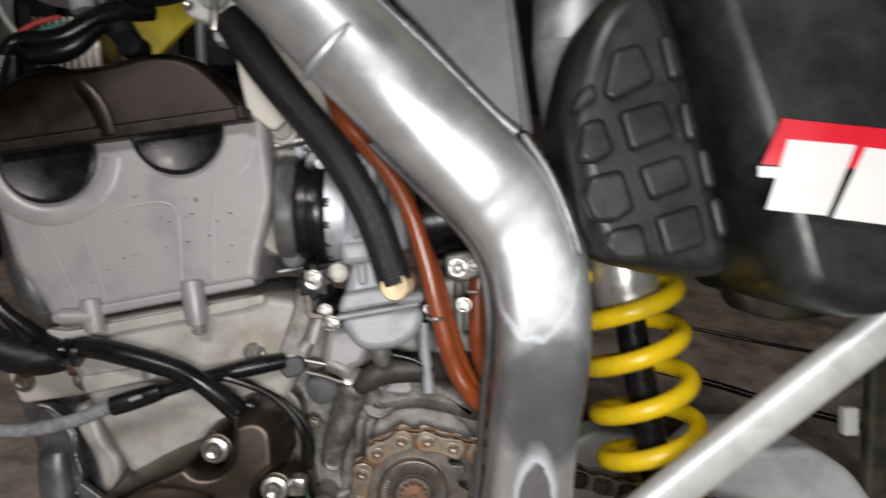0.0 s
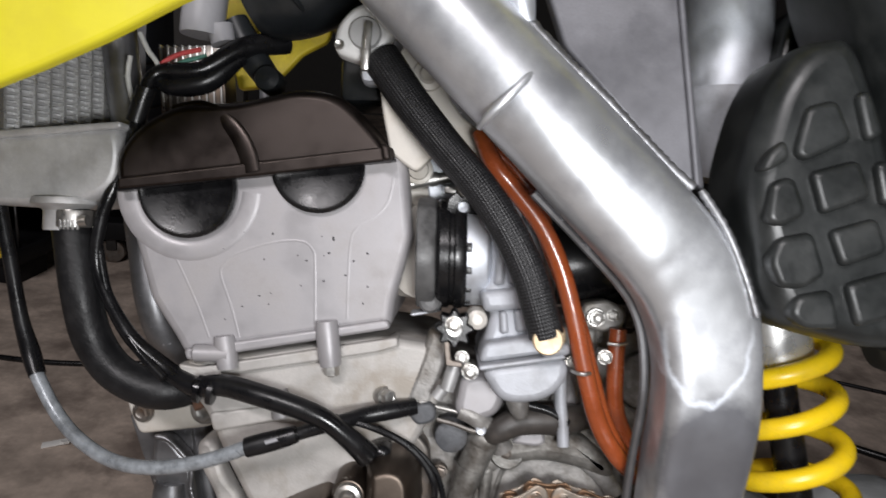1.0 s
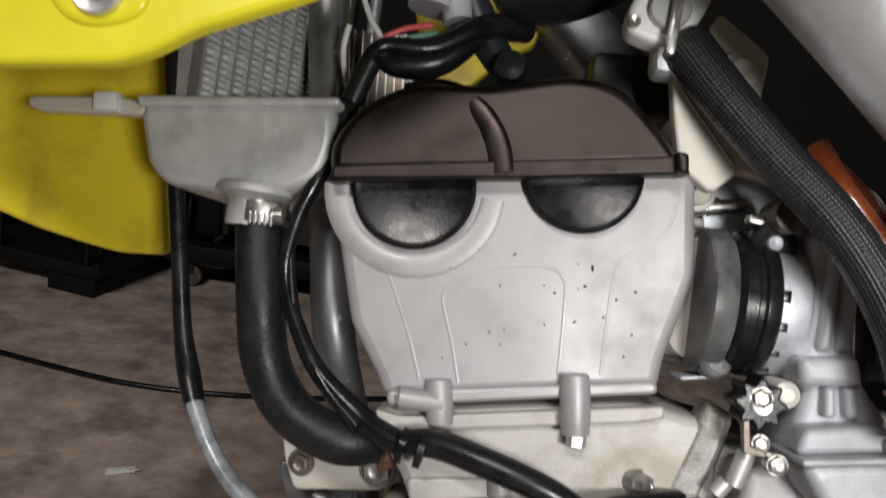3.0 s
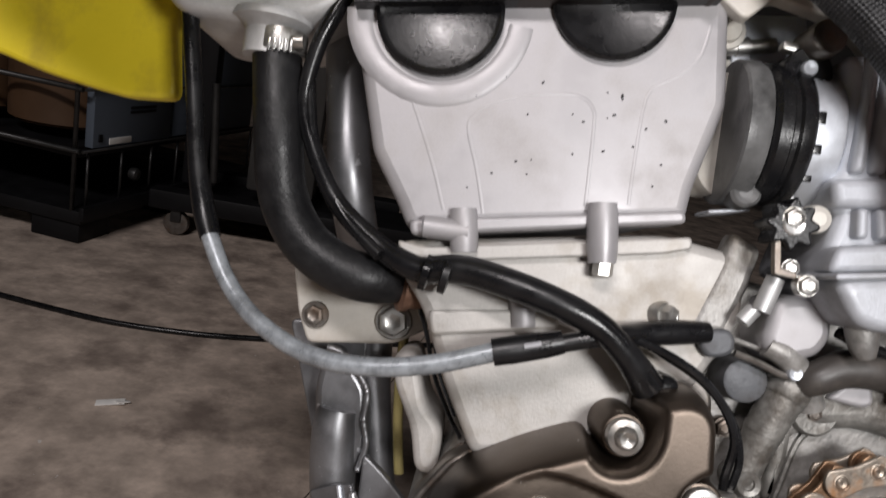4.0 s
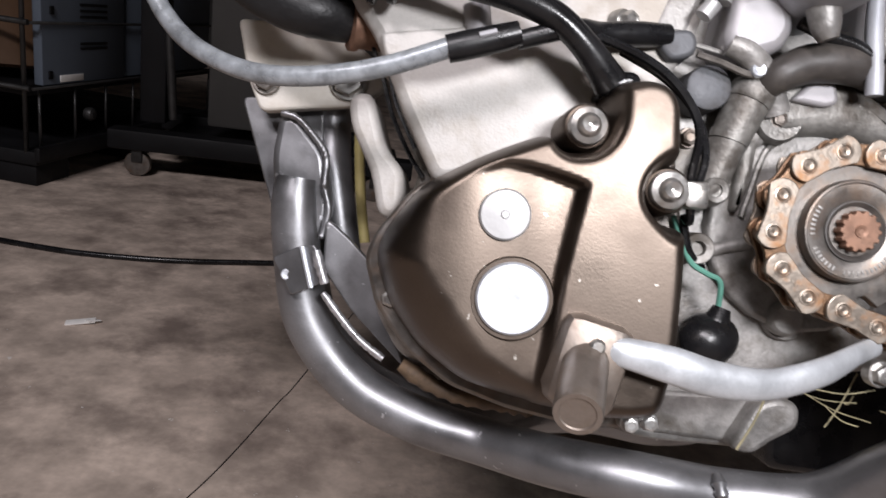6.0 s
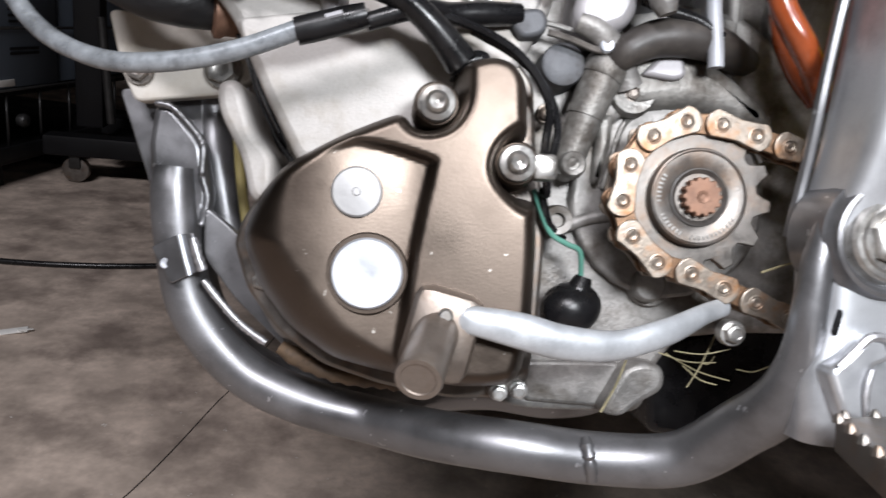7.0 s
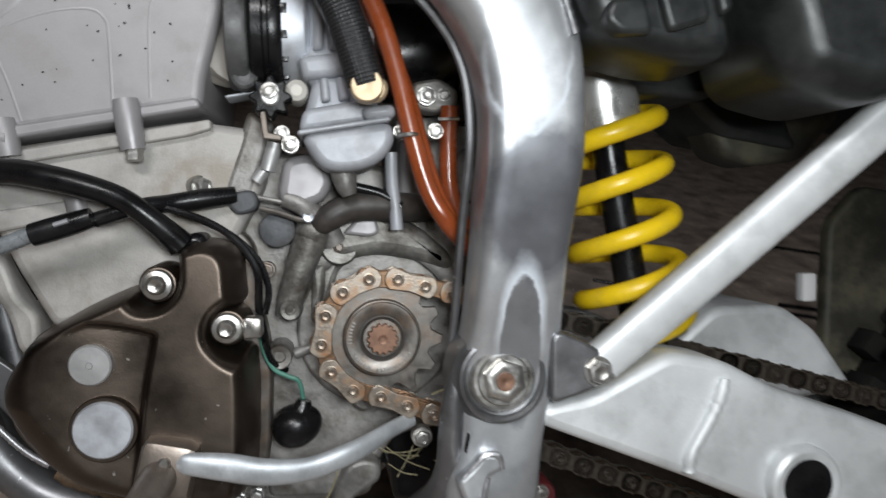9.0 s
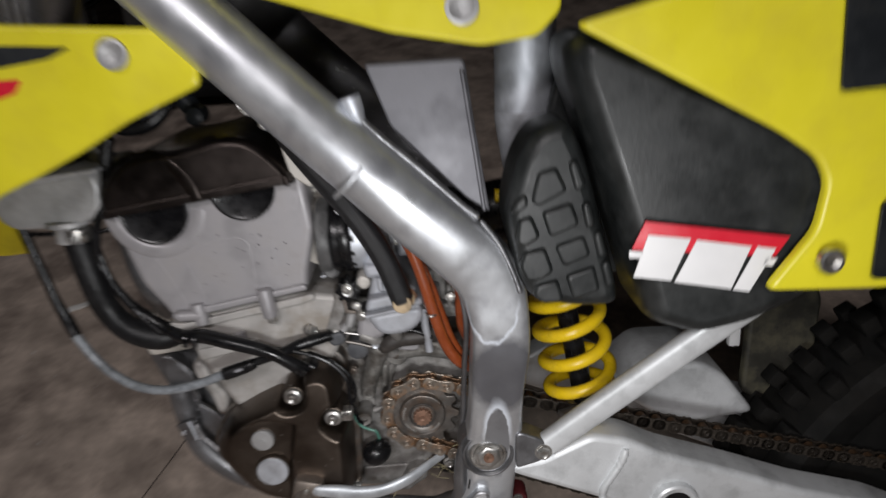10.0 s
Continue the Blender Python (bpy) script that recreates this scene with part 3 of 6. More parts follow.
# ---- engine
CENTRE = (-0.0134, -0.1486)
crankcase = part("crankcase", plate(rounded([(-0.2267, -0.0575), (-0.1822, -0.0441), (-0.0911, -0.0393), (-0.0342, -0.0477), (0.0238, -0.0564), (0.0628, -0.0894), (0.0655, -0.2121), (0.0242, -0.213), (-0.002, -0.2165), (-0.0134, -0.2312), (-0.0187, -0.2545), (-0.0789, -0.254), (-0.1987, -0.2236), (-0.2126, -0.2015), (-0.2171, -0.1738), (-0.1951, -0.1373), (-0.2155, -0.0874)], .008), .450, .60, .004), CASE, bike, "light grey cast crankcase, oily and stained")
# rim round the sprocket and bosses of the case
part("case_rim", tube([(x, .440, z) for x, z in ring_points(CENTRE, .052, 25, 150, 15)], .0055, 10, flat=.35), CASE, crankcase)
part("case_rim", plate(ring_points(CENTRE, .0475, 0, 345, 24), .443, .455, .002), CASE, crankcase)
part("case_boss", tube([(-0.0468, 0.436, -0.0835), (-0.0500, 0.434, -0.0915), (-0.0555, 0.434, -0.1050), (-0.0605, 0.435, -0.1200), (-0.0640, 0.436, -0.1310), (-0.0655, 0.437, -0.1390)], [.0088, .0096, .0090, .0080, .0078, .0070], 20), GREASY_CASE, crankcase, "", 60)
part("boss_collar", tube([(-0.0482, 0.4345, -0.0868), (-0.0496, 0.4335, -0.0902), (-0.0512, 0.4335, -0.0940)], [.0098, .0106, .0098], 20), GREASY_CASE, crankcase)
part("boss_collar", tube([(-0.0570, 0.4340, -0.1085), (-0.0582, 0.4340, -0.1122)], [.0092, .0088], 20, 2), GREASY_CASE, crankcase)
part("boss_eye", turned((-0.0636, 0.4272, -0.1345), [(.0026, .002), (.0030, .0006), (.0052, .0), (.0062, .0012), (.0070, .006), (.0074, .02)], 24), GREASY_CASE, crankcase)
part("round_plug", turned((-0.0697, 0.43, -0.0889), [(.0005, .0006), (.0088, .0002), (.0098, .0008), (.0102, .003), (.0106, .02)], 28), ROUGH_PLUG, crankcase)
part("case_ear", turned((-0.0349, 0.435, -0.0993), [(.0045, .0004), (.0098, 0), (.0112, .002), (.0118, .02)], 28), GREASY_CASE, crankcase)
part("case_shoulder", plate(rounded([(-0.0431, -0.0861), (-0.0356, -0.0764), (-0.0088, -0.0773), (0.0134, -0.0893), (0.0331, -0.1069), (0.0308, -0.1165), (0.0088, -0.1084), (-0.013, -0.1043), (-0.0369, -0.1085), (-0.044, -0.0995)], .008), .434, .46, .008, segments=5), GREASY_CASE, crankcase, "", 50)
part("case_web", plate(rounded([(-0.0523, -0.1104), (-0.043, -0.1085), (-0.0437, -0.1233), (-0.0489, -0.1424), (-0.0524, -0.1426), (-0.0513, -0.1237)], .003), .437, .455, .003), GREASY_CASE, crankcase)
part("case_seam_bead", tube([(-0.046, 0.4425, -0.1445), (-0.043, 0.4425, -0.1334), (-0.0399, 0.4425, -0.1209), (-0.0364, 0.4425, -0.1124), (-0.0302, 0.4425, -0.1074)], .0016, 8), GREASY_CASE, crankcase)
part("case_bolt", bolt((-0.0761, 0.43, -0.1115), .0040, .004, 1.2), GRIMY, crankcase)
part("case_bolt", bolt((-0.0353, 0.4335, -0.0997), .0036, .003, 1.15), GRIMY, crankcase)
part("disc_plug", turned((-0.0188, 0.446, -0.1896), [(.0005, .0004), (.0105, .0), (.0112, .0012), (.0116, .004)], 28), CASE, crankcase)
part("arm_link", tube([(-0.0786, 0.424, -0.0767), (-0.0682, 0.424, -0.0793), (-0.0577, 0.424, -0.083), (-0.0507, 0.424, -0.0839)], .0016, 8), DARK_STEEL, crankcase)
part("arm_nipple", turned((-0.0522, 0.421, -0.0817), [(.001, .0004), (.0028, 0), (.0034, .0008), (.0034, .006)], 14), WORN_ALU, crankcase)
part("case_flat", plate(rounded([(-0.0335, -0.0918), (-0.0246, -0.0828), (-0.014, -0.0822), (-0.0118, -0.0918), (-0.0176, -0.094)], .003), .430, .445, .002), CAST, crankcase)
part("clutch_arm", plate(rounded([(-0.0965, -0.0726), (-0.0923, -0.0678), (-0.0823, -0.0662), (-0.0788, -0.071), (-0.08, -0.0779), (-0.088, -0.0802), (-0.0918, -0.0795)], .004), .422, .44, .002), ROUGH_PLUG, crankcase)
part("case_wall", plate(rounded([(-0.0007, -0.0212), (0.0826, -0.0194), (0.0811, -0.1118), (0.0265, -0.1056), (0.0015, -0.0837)], .006), .458, .56, .004), CASE, crankcase)
part("case_column", plate(rounded([(0.0017, -0.0363), (0.0102, -0.0362), (0.0107, -0.0847), (0, -0.0852)], .003), .445, .49, .003), CAST, crankcase)
part("case_column", plate(rounded([(0.0151, -0.0228), (0.0219, -0.0226), (0.0224, -0.0935), (0.0146, -0.0935)], .003), .45, .50, .003), CASE, crankcase)
part("round_cover", turned((0.0536, 0.452, -0.0565), [(.0005, .0006), (.016, .0), (.018, .001), (.019, .004), (.019, .02)], 32), CASE, crankcase)
part("case_boss", turned((-0.0213, 0.44, -0.1898), [(.0065, -.001), (.0078, 0), (.0085, .002), (.0085, .02)], 28), CASE, crankcase)
part("case_rib", tube([(-0.0619, 0.444, -0.1625), (-0.0525, 0.444, -0.1592), (-0.0415, 0.444, -0.1566)], .0034, 10), CASE, crankcase)
part("case_boss", turned((-0.0699, 0.425, -0.1606), [(.0030, .004), (.0034, .0006), (.0064, 0), (.007, .001), (.0075, .026)], 28), CASE, crankcase)
part("case_plug", turned((-0.0711, 0.432, -0.09), [(.0005, .0004), (.0058, 0), (.0064, .001), (.0064, .02)], 6), DARK_STEEL, crankcase)
part("case_bolt", bolt((-0.0177, 0.4460, -0.2347), .0045, .005), DARK_STEEL, crankcase)
part("case_bolt", bolt((0.0092, 0.412, -0.2082), .0045, .005), STEEL, crankcase)
part("case_foot", plate(rounded([(-0.0327, -0.2286), (-0.0231, -0.2256), (-0.0133, -0.2282), (-0.013, -0.2393), (-0.0254, -0.2464), (-0.0336, -0.2536), (-0.0447, -0.2509)], .005), .436, .47, .003), CASE, crankcase)
part("case_seam", tube([(-0.2243, 0.4487, -0.0675), (-0.2225, 0.4487, -0.077), (-0.2169, 0.4487, -0.0906), (-0.213, 0.4487, -0.1029), (-0.2086, 0.4487, -0.1137), (-0.2011, 0.4487, -0.1273), (-0.1942, 0.4487, -0.1373)], .0011, 6), RUBBER, crankcase)
part("case_seam", tube([(-0.2217, 0.4365, -0.0693), (-0.2136, 0.4365, -0.0881), (-0.2083, 0.4365, -0.1059), (-0.1983, 0.4365, -0.1253)], .0009, 6), RUBBER, crankcase)
part("case_ledge", plate(rounded([(-0.0796, -0.229), (-0.0315, -0.2281), (-0.0339, -0.251), (-0.0595, -0.25), (-0.0792, -0.2488)], .004), .447, .47, .002), CASE, crankcase)
# black sheet that stands in for the shade beneath the engine
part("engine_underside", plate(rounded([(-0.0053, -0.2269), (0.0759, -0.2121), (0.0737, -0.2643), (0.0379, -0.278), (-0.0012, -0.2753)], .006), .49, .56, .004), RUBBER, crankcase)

cylinder = part("cylinder", plate(rounded([(-0.2352, -0.047), (-0.1147, -0.0281), (-0.0849, -0.032), (-0.0755, -0.0359), (-0.0752, -0.0621), (-0.0908, -0.093), (-0.106, -0.116), (-0.188, -0.1413), (-0.205, -0.1094), (-0.2196, -0.077), (-0.2313, -0.0626)], .006), .4285, .57, .005), CYLINDER, bike, "pale cast cylinder block, stained")
part("cylinder_flange", plate(rounded([(-0.2351, -0.0469), (-0.2224, -0.0486), (-0.1035, -0.0279), (-0.1028, -0.0334), (-0.1149, -0.0371), (-0.2216, -0.0555), (-0.2327, -0.0532)], .002), .4240, .45, .0012), CYLINDER, cylinder)
part("cylinder_step", plate(rounded([(-0.2166, -0.0768), (-0.1586, -0.0687), (-0.1563, -0.0767), (-0.2139, -0.0882)], .003), .4260, .45, .0015), CYLINDER, cylinder)
part("cylinder_boss", tube([(-0.1756, 0.4275, -0.0616), (-0.1728, 0.4275, -0.0784)], .006, 12), CAST, cylinder)
part("cylinder_bolt", bolt((-0.1068, 0.424, -0.0642), .0048, .006, 1.3, (-.6, .75, 0)), STEEL, cylinder)
head = part("cylinder_head", plate(rounded([(-0.2721, 0.0581), (-0.1011, 0.0891), (-0.0954, 0.0327), (-0.1056, -0.0064), (-0.1071, -0.0208), (-0.2312, -0.0416), (-0.2369, -0.0313), (-0.252, -0.0085), (-0.263, 0.0301)], .004), .423, .56, .006, segments=4), CAST, bike, "pale cast cylinder head with small dirt specks")
part("head_flange", plate(rounded([(-0.2306, -0.0372), (-0.109, -0.0167), (-0.1075, -0.0225), (-0.2291, -0.0442)], .003), .4205, .45, .0018), CAST, head)
for c0, c1, r in (((-0.2069, 0.422, -0.029), (-0.2041, 0.422, -0.0486), .0066), ((-0.1456, 0.42, -0.0185), (-0.1426, 0.42, -0.0451), .0070)):
    part("stud_boss", tube([c0, Vector(c0).lerp(Vector(c1), .3), Vector(c0).lerp(Vector(c1), .7), c1], [r * .9, r, r, r * .9], 16), CAST, head)
part("stud_nut", turned((-0.1419, 0.42, -0.0504), [(.003, -.001), (.0046, .0), (.0046, .007)], 6, (0, 0, 1)), STEEL, head)
part("flange_nub", turned((-0.2233, 0.42, -0.0394), [(.004, -.001), (.005, 0), (.005, .02)], 16, (1, 0, 0)), CAST, head)
# relief on the head's side
LOBE = (-0.2293, 0.0580)
part("cam_rim", tube([(x, .4235, z) for x, z in ring_points(LOBE, .0372, 182, 358, 21)], .0062, 12, 1, flat=.22), CAST, head)
for pts in ([(-0.2366, 0.4235, 0.0167), (-0.2311, 0.4235, 0.0054), (-0.2232, 0.4235, -0.0119), (-0.2161, 0.4235, -0.0305)], [(-0.198, 0.4235, -0.0302), (-0.2033, 0.4235, -0.0114), (-0.2098, 0.4235, 0.0074), (-0.2078, 0.4235, 0.0138), (-0.2004, 0.4235, 0.0202), (-0.1805, 0.4235, 0.027), (-0.1627, 0.4235, 0.0286), (-0.1553, 0.4235, 0.0237), (-0.1537, 0.4235, 0.0147), (-0.1529, 0.4235, -0.0204)],
            [(-0.1077, 0.4235, 0.0677), (-0.1109, 0.4235, 0.0527), (-0.1198, 0.4235, 0.043), (-0.1299, 0.4235, 0.0362), (-0.1329, 0.4235, 0.0258), (-0.1337, 0.4235, 0.0021), (-0.1338, 0.4235, -0.0173)]):
    part("cast_rib", tube(pts, .0011, 8, flat=.7), CAST, head)
rnd = random.Random(5)
specks = bmesh.new()
for i in range(24):
    u, v = rnd.random(), rnd.random()
    c = Vector((-0.2121, 0.4226, 0.0295)).lerp(Vector((-0.1201, 0.4226, 0.0433)), min(1, u ** .6))
    c.z += (v - .9) * .058
    made = bmesh.ops.create_icosphere(specks, subdivisions=1, radius=1)["verts"]
    s = rnd.choice((.0003, .0005, .0007))
    bmesh.ops.transform(specks, matrix=Matrix.Translation(c) @ pose(0, 0, 0, 0, rnd.uniform(0, 180), 0) @ Matrix.Diagonal((s, .0003, s * rnd.uniform(1, 2.2), 1)), verts=made)
tagged(part("dirt", specks, RUBBER, head, "dark dirt specks"), kind="stuff")
part("cam_plug", turned((-0.2293, 0.4185, 0.0580), [(.0005, .0012), (.0255, .001), (.0275, 0), (.0292, .001), (.0292, .01)], 48), RUBBER, head, "black half-round cam plug")
part("cam_plug", turned((-0.1523, 0.4185, 0.0731), [(.0005, .0012), (.0245, .001), (.0262, 0), (.0278, .001), (.0278, .01)], 48), RUBBER, head, "black half-round cam plug, smudged")

COVER_LINE = rounded([(-0.269, 0.0564), (-0.2706, 0.0639), (-0.2713, 0.0732), (-0.2665, 0.0844), (-0.256, 0.0966), (-0.2338, 0.109), (-0.2012, 0.1096), (-0.1624, 0.1191), (-0.1402, 0.1162), (-0.1249, 0.1036), (-0.1104, 0.0875), (-0.1089, 0.0783)], .012)
cover = part("head_cover", plate(COVER_LINE, .4125, .56, .014, segments=7, inset=.007), COVER, bike, "dark brown head cover", 50)
part("cover_rim", plate(rounded([(-0.2675, 0.0562), (-0.2673, 0.0629), (-0.2348, 0.0675), (-0.1127, 0.0848), (-0.1074, 0.0841), (-0.1068, 0.0772), (-0.1832, 0.0663)], .002), .4115, .56, .0015), COVER, cover)
part("cover_gasket", plate(rounded([(-0.2681, 0.055), (-0.2677, 0.057), (-0.1066, 0.0789), (-0.1062, 0.0769)], .0005), .4125, .55, .0005), RUBBER, cover)
part("cover_ridge", tube([(-0.2401, 0.4240, 0.1041), (-0.2228, 0.4185, 0.1040), (-0.2078, 0.4145, 0.0975), (-0.1981, 0.4135, 0.0878), (-0.1927, 0.4130, 0.0779), (-0.1899, 0.4125, 0.0678)], [.004, .0062, .0068, .0068, .0066, .006], 14, flat=.3), COVER, cover)
part("cover_ear", plate(rounded([(-0.1147, 0.0854), (-0.1091, 0.085), (-0.1081, 0.0763), (-0.1131, 0.0758)], .002), .405, .44, .002), COVER, cover)
part("breather_block", block((-0.1233, 0.5, 0.1365), (.05, .05, .03), .004), BLACK, bike)

# plates that hang the head from the frame
hanger = part("head_hanger", plate(rounded([(-0.1179, 0.1272), (-0.1063, 0.1385), (-0.0991, 0.1547), (-0.0742, 0.1363), (-0.0767, 0.1164), (-0.0671, 0.1032), (-0.0501, 0.0917), (-0.0537, 0.0744), (-0.0829, 0.0820), (-0.0942, 0.0703), (-0.1097, 0.0815), (-0.1145, 0.1041)], .004), .419, .427, .0015), CREAM, bike, "cream head hanger plate")
part("plate_recess", tube([(-0.1127, 0.4185, 0.1171), (-0.1031, 0.4185, 0.1051), (-0.0931, 0.4185, 0.0932), (-0.0856, 0.4185, 0.0838)], .0007, 6), CAST, hanger)
part("hanger_bolt", turned((-0.0882, 0.412, 0.1274), [(.0005, .0012), (.0030, .001), (.0042, 0), (.0050, .0008), (.0056, .003), (.0088, .0034), (.0094, .0046), (.0094, .009)], 28), CREAM, hanger)
part("rear_hanger", plate(rounded([(-0.0450, 0.1020), (-0.0326, 0.0985), (-0.0085, 0.0800), (0.0020, 0.0560), (-0.0078, 0.0470), (-0.0263, 0.0720), (-0.0440, 0.0860)], .005), .4385, .446, .002), CREAM, hanger)
part("hanger_arm", plate(rounded([(-0.0556, 0.0991), (-0.0432, 0.0984), (-0.0229, 0.0848), (-0.0076, 0.0690), (0.0007, 0.0497), (-0.0134, 0.0481), (-0.0314, 0.0665), (-0.0469, 0.0804)], .004), .432, .442, .002), CREAM, hanger)
part("head_lug", plate(rounded([(-0.1088, 0.0644), (-0.0858, 0.064), (-0.0862, 0.0275), (-0.092, 0.0131), (-0.1078, 0.0126)], .004), .452, .53, .003), CREAM, bike)
part("head_bolt", turned((-0.0938, 0.441, 0.0744), [(.0005, .0002), (.0058, 0), (.0064, .001), (.0064, .003), (.0088, .0034), (.0092, .0044), (.0092, .007)], 24), CREAM, hanger)
part("throttle_tube", tube([(-0.0993, 0.45, 0.0656), (-0.0852, 0.45, 0.0687), (-0.0687, 0.45, 0.072)], .0036, 12), STEEL, bike)
part("throttle_ferrule", tube([(-0.0873, 0.45, 0.0685), (-0.0813, 0.45, 0.0697)], .0046, 12, 2), STEEL, bike)

# ---- stator cover
STATOR_LINE = round_corners([Vector(p) for p in [(-0.208, -0.174), (-0.2041, -0.1642), (-0.1903, -0.1454), (-0.1418, -0.1175), (-0.1363, -0.125), (-0.1252, -0.1227), (-0.1205, -0.1151), (-0.1203, -0.0962), (-0.107, -0.0913), (-0.0947, -0.0932), (-0.0874, -0.1021), (-0.0855, -0.1281), (-0.0982, -0.1335), (-0.1005, -0.143), (-0.0925, -0.1502), (-0.0811, -0.1516), (-0.0803, -0.1727), (-0.081, -0.2026), (-0.0837, -0.2277), (-0.091, -0.2354), (-0.1156, -0.2363), (-0.1448, -0.2309), (-0.1689, -0.2232), (-0.1882, -0.2101), (-0.2014, -0.1933)]], .006, 5)


def smooth_step(v, lo, hi):
    u = np.clip((v - lo) / (hi - lo), 0, 1)
    return u * u * (3 - 2 * u)


def stator_shell(step=.0011):
    """The cover's cast front: rounded flanks, a flat raised slab, and a dome round the plugs that lies lower and ends in a curved crease."""
    line = np.array([(p.x, p.y) for p in STATOR_LINE])
    nxt = np.roll(line, -1, 0)
    xs, zs = np.arange(-.216, -.074, step), np.arange(-.242, -.086, step)
    gx, gz = np.meshgrid(xs, zs)
    near, inside = np.full(gx.shape, 9.0), np.zeros(gx.shape, bool)
    for (ax, az), (bx, bz) in zip(line, nxt):
        ex, ez = bx - ax, bz - az
        u = np.clip(((gx - ax) * ex + (gz - az) * ez) / (ex * ex + ez * ez + 1e-12), 0, 1)
        near = np.minimum(near, np.hypot(gx - ax - u * ex, gz - az - u * ez))
        if az != bz:
            inside ^= ((az > gz) != (bz > gz)) & (gx < ax + (gz - az) * ex / ez)
    d = np.where(inside, near, -near) + .0050 * smooth_step(-gx, .120, .175)
    # the step between dome and slab, and the crease over the dome
    edge = np.interp(gz, [-.230, -.2120, -.1930, -.1746, -.1584, -.1395], [-.1395, -.1378, -.1352, -.1332, -.1303, -.1266])
    crease = -.1395 + .0072 * np.sin(np.clip((-.1266 - gx) / .040, 0, 1) * 1.75) - .35 * np.clip(-.160 - gx, 0, 1)
    dome = (1 - smooth_step(gx - edge, -.0040, .0004)) * (1 - smooth_step(gz - crease, -.0022, .0010))
    drop = .0070 * smooth_step(gx, -.182, -.134) * dome
    front = .3880 + drop + .030 * (gz + .1528) + .0030 * smooth_step(-gx, .150, .205)
    wide = .0085 + .0035 * smooth_step(gx, -.105, -.085) + .0300 * smooth_step(-gx, .125, .200) * smooth_step(-gz, .135, .205) + .004 * smooth_step(-gz, .205, .232)
    u = np.clip(d / wide, 0, 1)
    y = front + (.449 - front) * (1 - (1 - (1 - u) ** 2.2) ** (1 / 2.2))
    y = np.where(d < 0, .449, y)
    bm = bmesh.new()
    keep = d > -.0025
    verts = {}
    for r, c in zip(*np.nonzero(keep)):
        verts[r, c] = bm.verts.new((gx[r, c], y[r, c], gz[r, c]))
    for r, c in list(verts):
        q = [verts.get(k) for k in ((r, c), (r + 1, c), (r + 1, c + 1), (r, c + 1))]
        if all(q):
            bm.faces.new(q)
    return bm


stator = part("stator_cover", stator_shell(), BRONZE, bike, "bronze-brown stator cover, scuffed", 80)
part("stator_flange", plate(rounded([(-0.2172, -0.1762), (-0.2132, -0.1649), (-0.1981, -0.1437), (-0.1451, -0.1125), (-0.1441, -0.1092), (-0.1364, -0.1004), (-0.1253, -0.0991), (-0.122, -0.0904), (-0.1063, -0.084), (-0.0921, -0.0861), (-0.0828, -0.0973), (-0.0807, -0.1256), (-0.0757, -0.1519), (-0.0745, -0.1741), (-0.0761, -0.2094), (-0.0794, -0.2353), (-0.0878, -0.2445), (-0.1156, -0.2455), (-0.1484, -0.2395), (-0.1751, -0.231), (-0.1961, -0.2161), (-0.2107, -0.1972)], .005), .432, .452, .002), DARK_STEEL, stator)
part("timing_plug", turned((-0.1587, 0.3880, -0.1532), [(.0014, -.0006), (.0018, 0), (.0094, .0003), (.0102, .0012), (.0102, .006)], 40), GREY_DISC, stator, "grey timing plug")
part("plug_seat", turned((-0.1535, 0.3888, -0.1857), [(.0150, 0), (.0160, 0), (.0166, .0008), (.0166, .008)], 40), BRONZE, stator)
part("crank_plug", turned((-0.1535, 0.3865, -0.1856), [(.0005, .0006), (.0135, .0002), (.0143, .0012), (.0143, .008)], 44), WORN_ALU, stator, "bright scratched crank plug")
for c, r in (((-0.1279, 0.3885, -0.1152), .0056), ((-0.0940, 0.3870, -0.1385), .0056)):
    part("cover_bolt", turned((c[0], c[1] + .003, c[2]), [(.0005, .0010), (r * .55, .0), (r * .75, .0008), (r * .9, .0036), (r * 1.3, .0044), (r * 1.42, .0056), (r * 1.42, .009)], 28), STEEL, stator)
    part("bolt_boss", turned((c[0], c[1] + .011, c[2]), [(r * 1.3, 0), (r * 1.55, .0004), (r * 1.75, .0024), (r * 1.9, .03)], 32), BRONZE, stator)
for c in ((-0.094, 0.42, -0.2399), (-0.0843, 0.424, -0.2396)):
    part("cover_bolt", bolt(c, .0036, .006, 1.2, seat=.02), BRIGHT, stator)
part("harness_grommet", plate(rounded([(-0.1227, -0.1006), (-0.1204, -0.093), (-0.1119, -0.0889), (-0.1057, -0.0899), (-0.1044, -0.0961), (-0.1129, -0.099)], .003), .408, .44, .004), RUBBER, stator)
part("wire_clip", block((-0.0817, 0.404, -0.1392), (.010, .012, .011), .002), STEEL, stator)
tagged(part("greasy_sand", weld([(-0.198, 0.452, -0.227), (-0.1825, 0.452, -0.2357), (-0.1658, 0.452, -0.2401), (-0.1465, 0.452, -0.2421), (-0.1328, 0.452, -0.2433)], .0048, seed=12), GREASE, cradle, "wet sand caught on the tube"), kind="stuff")

